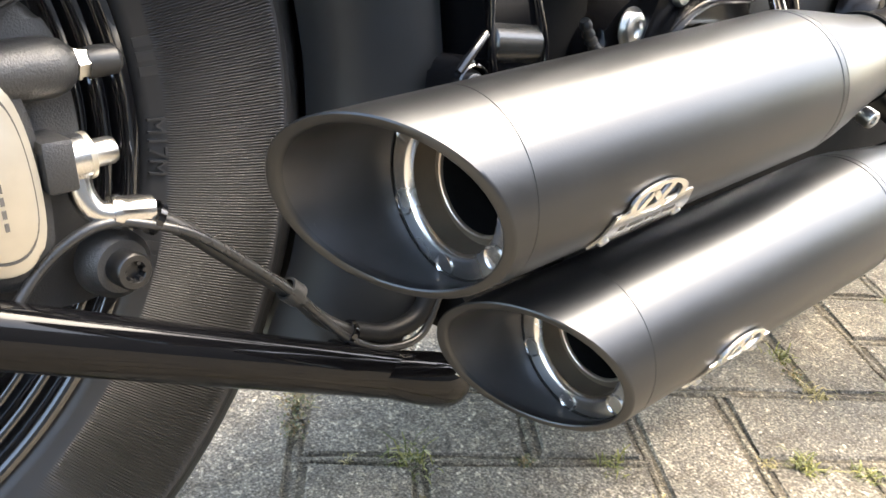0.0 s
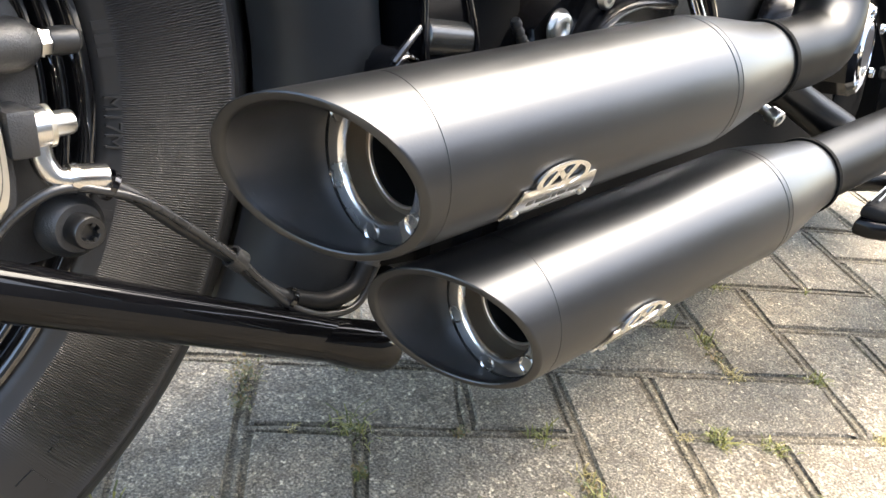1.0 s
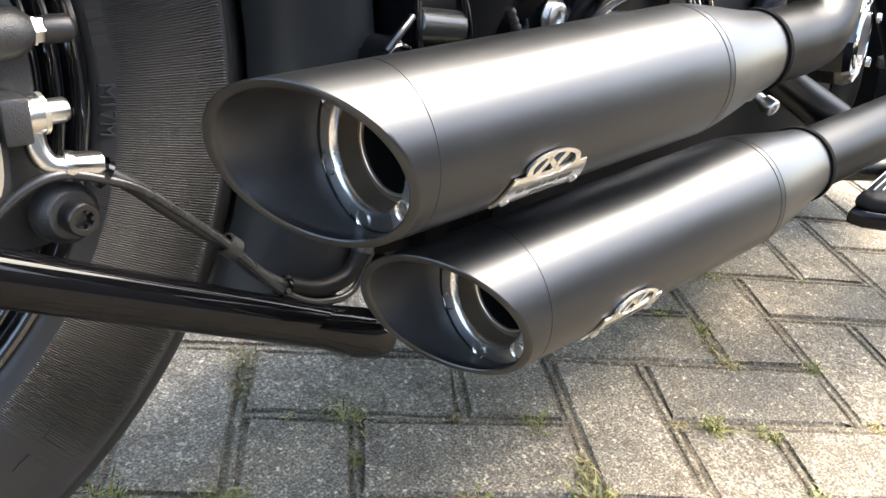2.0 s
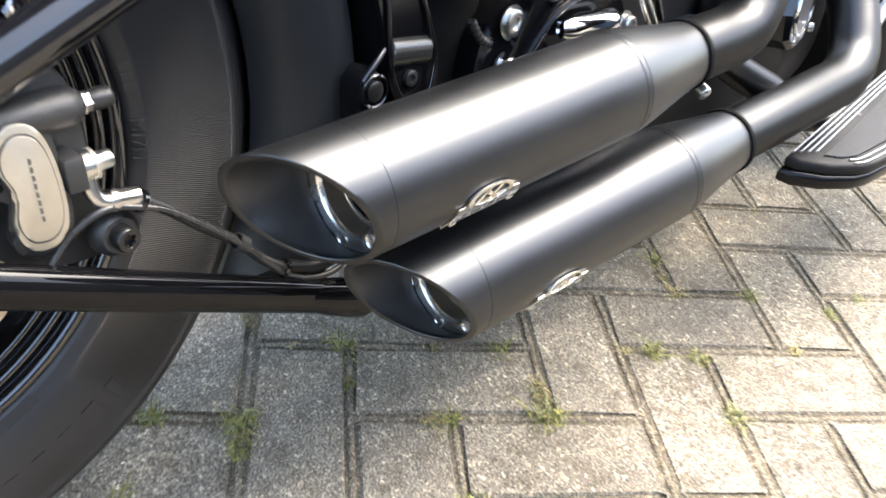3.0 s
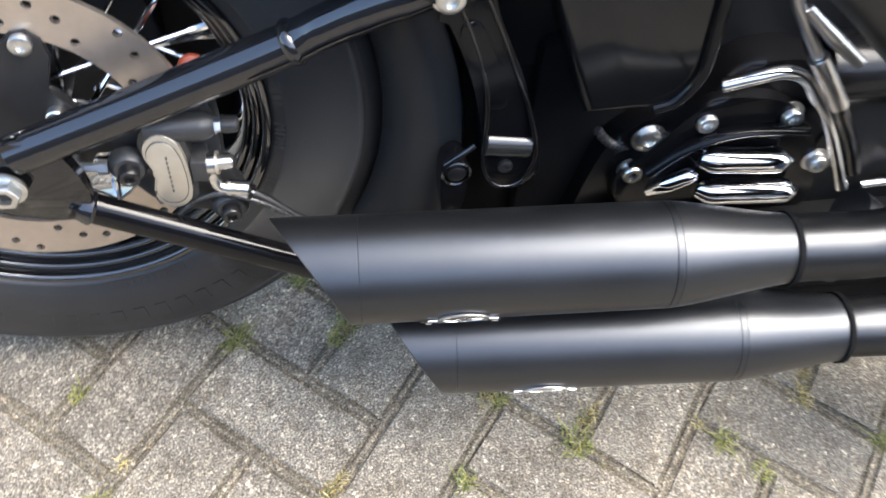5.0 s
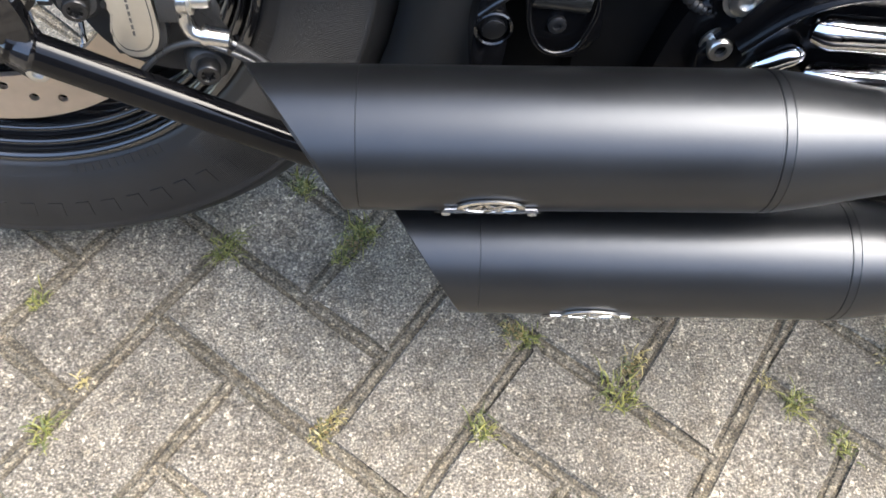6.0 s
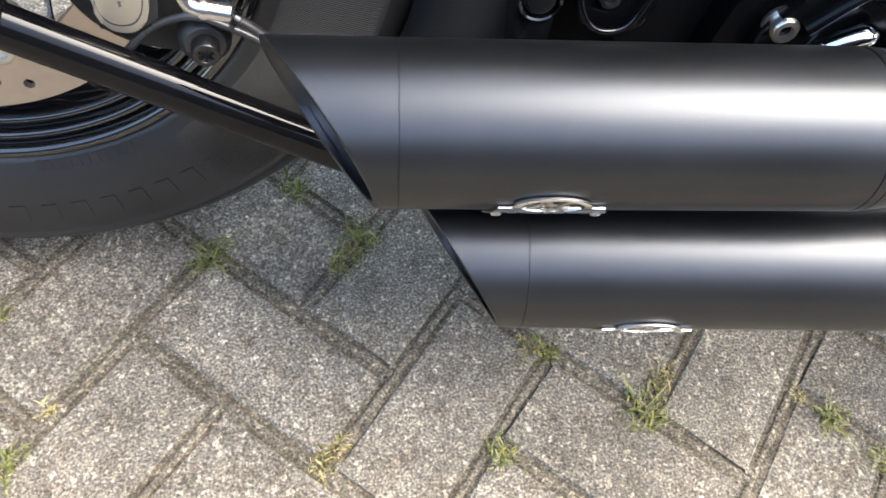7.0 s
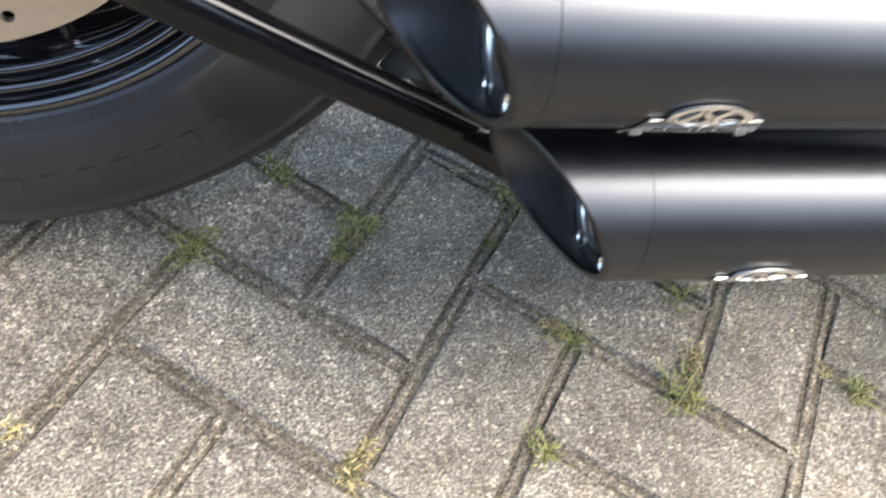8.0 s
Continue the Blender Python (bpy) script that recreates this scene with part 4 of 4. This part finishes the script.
    # clamp
    part("clamp", lathe([(-0.0026, r_neck - 0.001), (-0.0022, r_neck + 0.0018), (0.0022, r_neck + 0.0018), (0.0026, r_neck - 0.001)], at + d * (s_neck + 0.002), d, 48), SHADE_BLACK, shell, "thin black clamp band")
    return shell


UP_AT, UP_D = (0.352, -0.2047, 0.3194), (1, -0.0702, 0.0591)
LOW_AT, LOW_D = (0.352, -0.2095, 0.2171), (1, -0.0890, 0.0620)
silencer(UP_AT, UP_D, (-0.8323, -0.4364, -0.3418), -0.2123, 0.0429, -0.080, 0.159, 0.254, 0.0285, -27.0)
silencer(LOW_AT, LOW_D, (-0.8458, -0.3509, -0.4018), -0.2760, 0.0431, 0.000, 0.241, 0.336, 0.0300, -28.0)


def along(at, d, s):
    return Vector(at) + Vector(d).normalized() * s


part("header_pipe", sweep([along(UP_AT, UP_D, 0.245), along(UP_AT, UP_D, 0.285), along(UP_AT, UP_D, 0.32), (0.698, -0.2285, 0.3450), (0.7225, -0.2240, 0.3680), (0.7270, -0.2170, 0.4030), (0.7100, -0.2090, 0.4460), (0.6790, -0.2030, 0.4850), (0.6350, -0.1950, 0.5220), (0.575, -0.183, 0.567), (0.50, -0.165, 0.61), (0.42, -0.14, 0.64)], 0.0275, 36, 8), PIPE, bike, "satin black header pipe bent upwards")
part("header_pipe", sweep([along(LOW_AT, LOW_D, 0.326), along(LOW_AT, LOW_D, 0.42), (0.863, -0.2530, 0.2480), (0.912, -0.2560, 0.2530), (0.946, -0.2500, 0.2665), (0.969, -0.2370, 0.2900), (0.990, -0.2180, 0.3190), (1.014, -0.1920, 0.3600), (1.045, -0.1610, 0.4040), (1.085, -0.125, 0.455)], 0.0270, 36, 8), PIPE, bike, "satin black header pipe bent upwards")
part("crossover_pipe", sweep([(0.69, -0.178, 0.325), (0.72, -0.185, 0.308), (0.76, -0.199, 0.284), (0.805, -0.222, 0.255)], [0.021, 0.017, 0.016, 0.018], 24), PIPE, bike, "short crossover pipe between the headers")
for at, d in (((0.656, -0.190, 0.302), (-0.2, -0.9, -0.35)), ((0.676, -0.201, 0.290), (-0.2, -0.9, -0.35))):
    part("clamp_bolt", lathe([(0, 0), (0, 0.0045), (0.010, 0.0045), (0.010, 0.0068), (0.019, 0.0068), (0.020, 0.006), (0.020, 0.0035), (0.016, 0.003), (0.016, 0)], at, d, 18), ZINC, bike)

# ---- floorboard ----
bike_inv = bike.matrix_world.inverted()


def board(outline, z0, z1, bevel):
    bm = bmesh.new()
    lo = [bm.verts.new(bike_inv @ Vector((x, y, z0))) for x, y in outline]
    hi = [bm.verts.new(bike_inv @ Vector((x, y, z1))) for x, y in outline]
    m = len(outline)
    fl, fh = bm.faces.new(lo), bm.faces.new(hi)
    for k in range(m):
        bm.faces.new((lo[k], lo[(k + 1) % m], hi[(k + 1) % m], hi[k]))
    bmesh.ops.bevel(bm, geom=[e for e in bm.edges if e in fl.edges[:] or e in fh.edges[:]], offset=bevel, segments=3, affect="EDGES", profile=0.5, clamp_overlap=True)
    return bm


OUT = [(0.806, -0.243), (0.808, -0.259), (0.830, -0.285), (0.862, -0.306), (0.885, -0.313), (0.985, -0.321), (1.173, -0.335), (1.38, -0.345), (1.42, -0.325), (1.42, -0.200), (1.38, -0.194), (1.10, -0.218)]


def inset(outline, f, cx=1.10, cy=-0.272):
    return [(cx + (x - cx) * f, cy + (y - cy) * f) for x, y in outline]


fb = part("floorboard", board(OUT, 0.194, 0.212, 0.006), CASE, bike, "black rider floorboard with a ribbed rubber pad and chrome edge")
part("board_tray", board(inset(OUT, 0.982), 0.211, 0.225, 0.005), RUBBER, fb)
PAD = [(0.846, -0.270), (0.858, -0.284), (0.880, -0.293), (0.970, -0.300), (1.186, -0.3125), (1.370, -0.321), (1.390, -0.305), (1.390, -0.222), (1.100, -0.2465)]
part("board_pad", board(PAD, 0.224, 0.2275, 0.0012), PAD_RUBBER, fb, "grey ribbed rubber pad")
for k in range(4):
    y = -0.0052 * k
    part("board_strip", sweep([bike_inv @ Vector((0.822 + 0.008 * k, -0.2455 + y, 0.2262)), bike_inv @ Vector((1.10, -0.2220 + y, 0.2262)), bike_inv @ Vector((1.385, -0.1985 + y, 0.2258))], 0.0009, 10), STRIP, fb)
for dy, zz in ((0.0, 0.2255), (0.0065, 0.2262)):
    part("board_edge", sweep([bike_inv @ Vector(p) for p in ((0.862, -0.2985 + dy, zz), (0.885, -0.3055 + dy, zz), (0.975, -0.3125 + dy, zz), (1.170, -0.3260 + dy, zz), (1.370, -0.336 + dy, zz))], 0.0013, 10), STRIP, fb)
part("board_rivet", lathe([(0, 0), (0, 0.0095), (0.0015, 0.0090), (0.0022, 0.006), (0.0022, 0)], bike_inv @ Vector((1.2451, -0.2175, 0.2258)), bike_inv.to_3x3() @ Vector((0, 0, 1)), 24), BLACK_BOLT, fb)
part("board_mount", sweep([(0.90, -0.13, 0.17), (0.95, -0.2, 0.175), (1.0, -0.26, 0.18)], 0.012, 16), CAST, fb)
pedal = part("brake_pedal", sweep([(1.07, -0.2, 0.185), (1.11, -0.2, 0.219), (1.22, -0.2, 0.313), (1.37, -0.19, 0.44)], 0.009, 16, flat=0.6), STRIP, bike, "bright metal brake pedal lever")
part("master_cylinder", lathe([(0, 0), (0, 0.026), (0.05, 0.026), (0.055, 0.032), (0.066, 0.032), (0.068, 0.028), (0.066, 0.018), (0.068, 0)], (1.195, -0.165, 0.200), (0, 0, 1), 32), CAST, pedal, "round black brake fluid reservoir")
# Added dark block that keeps the bike's far side in shadow.
part("shadow_side_block", box(0.40, 1.15, 0.02, 0.14, 0.12, 0.52, 0.02), DARK, bike)
part("oil_tank", box(0.36, 0.72, -0.06, 0.10, 0.38, 0.66, 0.02), MATTE, bike)
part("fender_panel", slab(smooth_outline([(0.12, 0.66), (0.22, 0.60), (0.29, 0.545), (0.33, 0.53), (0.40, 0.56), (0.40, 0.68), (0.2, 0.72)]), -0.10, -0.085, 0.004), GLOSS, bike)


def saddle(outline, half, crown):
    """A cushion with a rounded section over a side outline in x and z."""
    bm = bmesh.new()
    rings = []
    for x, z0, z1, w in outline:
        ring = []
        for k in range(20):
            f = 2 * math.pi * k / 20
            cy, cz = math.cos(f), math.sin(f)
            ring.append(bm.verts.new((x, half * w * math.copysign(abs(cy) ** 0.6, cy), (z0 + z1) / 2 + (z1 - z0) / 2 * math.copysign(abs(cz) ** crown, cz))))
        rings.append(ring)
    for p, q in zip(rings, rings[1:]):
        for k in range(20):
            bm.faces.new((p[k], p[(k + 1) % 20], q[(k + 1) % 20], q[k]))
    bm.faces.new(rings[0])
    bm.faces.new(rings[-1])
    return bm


# Seat and tank are out of view, added to block sky light over the engine.
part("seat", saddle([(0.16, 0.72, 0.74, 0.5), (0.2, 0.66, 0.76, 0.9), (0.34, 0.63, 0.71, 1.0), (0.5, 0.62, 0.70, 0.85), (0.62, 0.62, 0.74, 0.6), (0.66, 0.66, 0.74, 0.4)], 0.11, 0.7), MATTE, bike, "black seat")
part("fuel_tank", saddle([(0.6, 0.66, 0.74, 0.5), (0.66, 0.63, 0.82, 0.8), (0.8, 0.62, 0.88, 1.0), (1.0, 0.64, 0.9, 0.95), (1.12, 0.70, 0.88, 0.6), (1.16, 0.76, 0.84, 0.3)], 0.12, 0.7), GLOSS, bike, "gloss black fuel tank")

# ---- paving in a herringbone ----
PITCH, TURN_DEG, OFF_U, OFF_V = 0.101, -38.5, 0.3305, 0.4769
GAP = 0.0060


def paver_mesh(seed):
    rnd = random.Random(seed)
    bm = bmesh.new()
    hx, hy = PITCH - GAP / 2, PITCH / 2 - GAP / 2
    c = 0.0025
    lo, mid, top = [], [], []
    for sx, sy in ((-1, -1), (1, -1), (1, 1), (-1, 1)):
        jx, jy = rnd.uniform(-0.0012, 0.0012), rnd.uniform(-0.0012, 0.0012)
        for (ex, ey) in (((0.004, 0), (0, 0.004)) if sx * sy > 0 else ((0, 0.004), (0.004, 0))):
            lo.append(bm.verts.new((sx * (hx - ex) + jx, sy * (hy - ey) + jy, -0.03)))
            mid.append(bm.verts.new((sx * (hx - ex) + jx, sy * (hy - ey) + jy, -0.0042 + rnd.uniform(-0.0006, 0.0006))))
            top.append(bm.verts.new((sx * (hx - ex - c) + jx, sy * (hy - ey - c) + jy, rnd.uniform(-0.0005, 0.0003))))
    n = len(lo)
    for k in range(n):
        j = (k + 1) % n
        bm.faces.new((lo[k], lo[j], mid[j], mid[k]))
        bm.faces.new((mid[k], mid[j], top[j], top[k]))
    bm.faces.new(top)
    bmesh.ops.recalc_face_normals(bm, faces=bm.faces[:])
    me = bpy.data.meshes.new("paver")
    bm.to_mesh(me)
    bm.free()
    me.materials.append(PAVER)
    return me


ground_bm = bmesh.new()
bmesh.ops.create_grid(ground_bm, x_segments=2, y_segments=2, size=400)
bmesh.ops.translate(ground_bm, vec=(0, 0, -0.0032), verts=ground_bm.verts)
ground = part("pavement", ground_bm, DIRT, None, "", smooth=False)
tagged(ground, "grey herringbone concrete block paving with sandy weedy joints", "pavement", kind="structure")

u = Vector((math.cos(radians(TURN_DEG)), math.sin(radians(TURN_DEG)), 0))
v = Vector((-u.y, u.x, 0))


def lattice(i, j):
    return u * (PITCH * (i + OFF_U)) + v * (PITCH * (j + OFF_V))


paver_meshes = [paver_mesh(k) for k in range(8)]
rnd = random.Random(5)
blocks = []
for i in range(-80, 100):
    for j in range(-80, 100):
        c = (i + j) % 4
        if c == 0:
            centre, turn = lattice(i + 1, j + 0.5), 0
        elif c == 2:
            centre, turn = lattice(i + 0.5, j + 1), 90
        else:
            continue
        if -4.2 < centre.x < 6.0 and -4.5 < centre.y < 5.0:
            blocks.append((centre, turn))
blocks.sort(key=lambda q: (q[0] - Vector((0.62, -0.15, 0))).length)
far_v, far_f = [], []
for k, (centre, turn) in enumerate(blocks):
    m = Matrix.Translation(centre + Vector((0, 0, rnd.uniform(-0.0010, 0.0005)))) @ pose(0, 0, 0, rnd.uniform(-0.5, 0.5), rnd.uniform(-0.3, 0.3), TURN_DEG + turn + rnd.choice((0, 180)) + rnd.uniform(-0.6, 0.6))
    me = paver_meshes[rnd.randrange(8)]
    if k < 300:
        ob = new("paver", me)
        ob.parent = ground
        ob.matrix_basis = m
    else:
        start = len(far_v)
        far_v.extend((m @ w.co)[:] for w in me.vertices)
        far_f.extend([start + i for i in p.vertices] for p in me.polygons)
far_mesh = bpy.data.meshes.new("paver_field")
far_mesh.from_pydata(far_v, [], far_f)
far_mesh.materials.append(PAVER)
far_ob = new("paver_field", far_mesh)
far_ob.parent = ground
tagged(far_ob, kind="stuff")

# sand in the joints: an uneven ribbon along every joint line
joints = set()
for i in range(-60, 80):
    for j in range(-60, 80):
        c = (i + j) % 4
        if c not in (0, 2):
            continue
        w, h = (2, 1) if c == 0 else (1, 2)
        p = lattice(i, j)
        if -0.9 < p.x < 2.6 and -1.1 < p.y < 2.0:
            for k in range(w):
                joints.update(((i + k, j, 0), (i + k, j + h, 0)))
            for k in range(h):
                joints.update(((i, j + k, 1), (i + w, j + k, 1)))
sand_v, sand_f = [], []
for i, j, upright in sorted(joints):
    along_d, across_d = (v, u) if upright else (u, v)
    start = lattice(i, j)
    base = len(sand_v)
    for k in range(21):
        c = start + along_d * (PITCH * (k / 20))
        half = 0.0042 + 0.0017 * noise.noise((c.x * 70, c.y * 70, 2.0))
        shift = 0.0008 * noise.noise((c.x * 60, c.y * 60, 9.0))
        top = -0.0016 + 0.0018 * noise.noise((c.x * 28, c.y * 28, 5.0))
        for q, dz in ((-1.0, -0.006), (-0.75, -0.0006), (0.0, 0.0), (0.75, -0.0006), (1.0, -0.006)):
            p = c + across_d * (q * half + shift)
            sand_v.append((p.x, p.y, top + dz + 0.0007 * noise.noise((p.x * 260, p.y * 260, 3.0))))
    for k in range(20):
        for q in range(4):
            a0 = base + k * 5 + q
            sand_f.append((a0, a0 + 1, a0 + 6, a0 + 5))
sand_mesh = bpy.data.meshes.new("joint_sand")
sand_mesh.from_pydata(sand_v, [], sand_f)
sand_mesh.materials.append(SAND)
sand_mesh.shade_smooth()
sand_ob = new("joint_sand", sand_mesh)
sand_ob.parent = ground
tagged(sand_ob, kind="stuff")

# ---- weeds in the joints ----
def tuft(i, j, size, dry, seed):
    """A tuft of grass blades over a joint."""
    rnd = random.Random(seed)
    bm = bmesh.new()
    size *= 1.22
    for k in range(int(70 * (0.45 + size * 24))):
        a = rnd.uniform(0, 2 * math.pi)
        base = Vector((rnd.gauss(0, 0.27) * size, rnd.gauss(0, 0.27) * size, -0.004))
        length = size * rnd.uniform(0.18, 0.55 if rnd.random() < 0.8 else 1.0)
        out = Vector((math.cos(a), math.sin(a), 0))
        side = Vector((-out.y, out.x, 0)) * rnd.uniform(0.00035, 0.0010)
        rise = rnd.uniform(0.5, 1.7)
        pts = [base, base + out * length * 0.35 + Vector((0, 0, length * rise * 0.5)), base + out * length * 0.75 + Vector((0, 0, length * rise * 0.6)), base + out * length + Vector((0, 0, length * rise * 0.45))]
        left = [bm.verts.new(p - side * w) for p, w in zip(pts, (0.8, 1, 0.7, 0.1))]
        right = [bm.verts.new(p + side * w) for p, w in zip(pts, (0.8, 1, 0.7, 0.1))]
        for q in range(3):
            bm.faces.new((left[q], right[q], right[q + 1], left[q + 1]))
    ob = part("grass_tuft", bm, GRASS_DRY if dry else GRASS, None)
    ob.location = lattice(i, j) + Vector((0, 0, -0.001))
    tagged(ob, "small tuft of dry yellowish grass in a paving joint" if dry else "small tuft of green grass in a paving joint", "grass tuft", "weeds in the paving joints")
    return ob



def moss(i, j, size, seed):
    """A low clump of many small rounded leaves."""
    rnd = random.Random(seed)
    bm = bmesh.new()
    for k in range(90):
        base = Vector((rnd.gauss(0, 0.4) * size, rnd.gauss(0, 0.4) * size, rnd.uniform(-0.003, 0.006)))
        a = rnd.uniform(0, 2 * math.pi)
        out = Vector((math.cos(a), math.sin(a), rnd.uniform(0.2, 1.2))).normalized()
        side = Vector((-math.sin(a), math.cos(a), 0))
        length, w = rnd.uniform(0.002, 0.0055), rnd.uniform(0.0008, 0.0019)
        bm.faces.new([bm.verts.new(p) for p in (base, base + out * length * 0.5 + side * w, base + out * length, base + out * length * 0.5 - side * w)])
    ob = part("moss_clump", bm, MOSS_LEAF, None)
    ob.location = lattice(i, j)
    tagged(ob, "low clump of reddish green moss in a paving joint", "moss", "weeds in the paving joints")
    return ob


MOSSES = ((1.94, 2.85, 0.020), (1.94, 2.65, 0.018), (1.95, 2.45, 0.015), (1.95, 2.28, 0.012), (2.99, 1.45, 0.007), (4.91, 1.25, 0.014), (2.96, -0.90, 0.010), (3.80, 0.93, 0.012), (2.0, 0.75, 0.012), (2.96, 2.95, 0.014), (3.90, 1.95, 0.007), (6.95, 3.30, 0.012))
for k, (i, j, size) in enumerate(MOSSES):
    moss(i, j, size, 300 + k)
TUFTS = ((1.03, -0.05, 0.026, 0), (1.97, 0.59, 0.018, 0), (1.98, 0.88, 0.020, 0), (0.02, -1.54, 0.014, 0), (1.02, -2.34, 0.020, 0), (0.96, -1.84, 0.010, 1), (1.17, 0.99, 0.018, 0), (2.96, -0.97, 0.013, 1), (2.97, -0.76, 0.013, 1), (4.11, -0.06, 0.020, 0), (3.95, 0.95, 0.019, 0), (3.77, 0.94, 0.013, 1), (4.98, 1.00, 0.026, 0), (4.92, 1.46, 0.015, 1), (6.40, 1.95, 0.022, 0), (6.05, 2.02, 0.010, 1), (6.95, 1.86, 0.020, 0), (7.01, 1.00, 0.019, 0), (7.04, 3.00, 0.018, 1), (6.97, 3.64, 0.019, 0), (6.60, 3.97, 0.016, 0), (8.00, 2.97, 0.019, 0), (8.16, 2.01, 0.011, 1), (8.96, 2.67, 0.016, 0), (9.53, 2.94, 0.018, 0), (2.94, 2.00, 0.026, 0), (2.99, 1.45, 0.010, 0), (1.97, 0.92, 0.022, 0), (1.10, 1.00, 0.018, 0), (4.64, 1.93, 0.019, 0), (7.69, 4.96, 0.020, 0), (8.92, 4.87, 0.012, 0), (2.40, 2.0, 0.008, 1), (1.94, 2.75, 0.016, 1), (10.1, 2.0, 0.016, 0), (10.2, 3.0, 0.018, 0))
for k, (i, j, size, dry) in enumerate(TUFTS):
    tuft(i, j, size, dry, 100 + k)
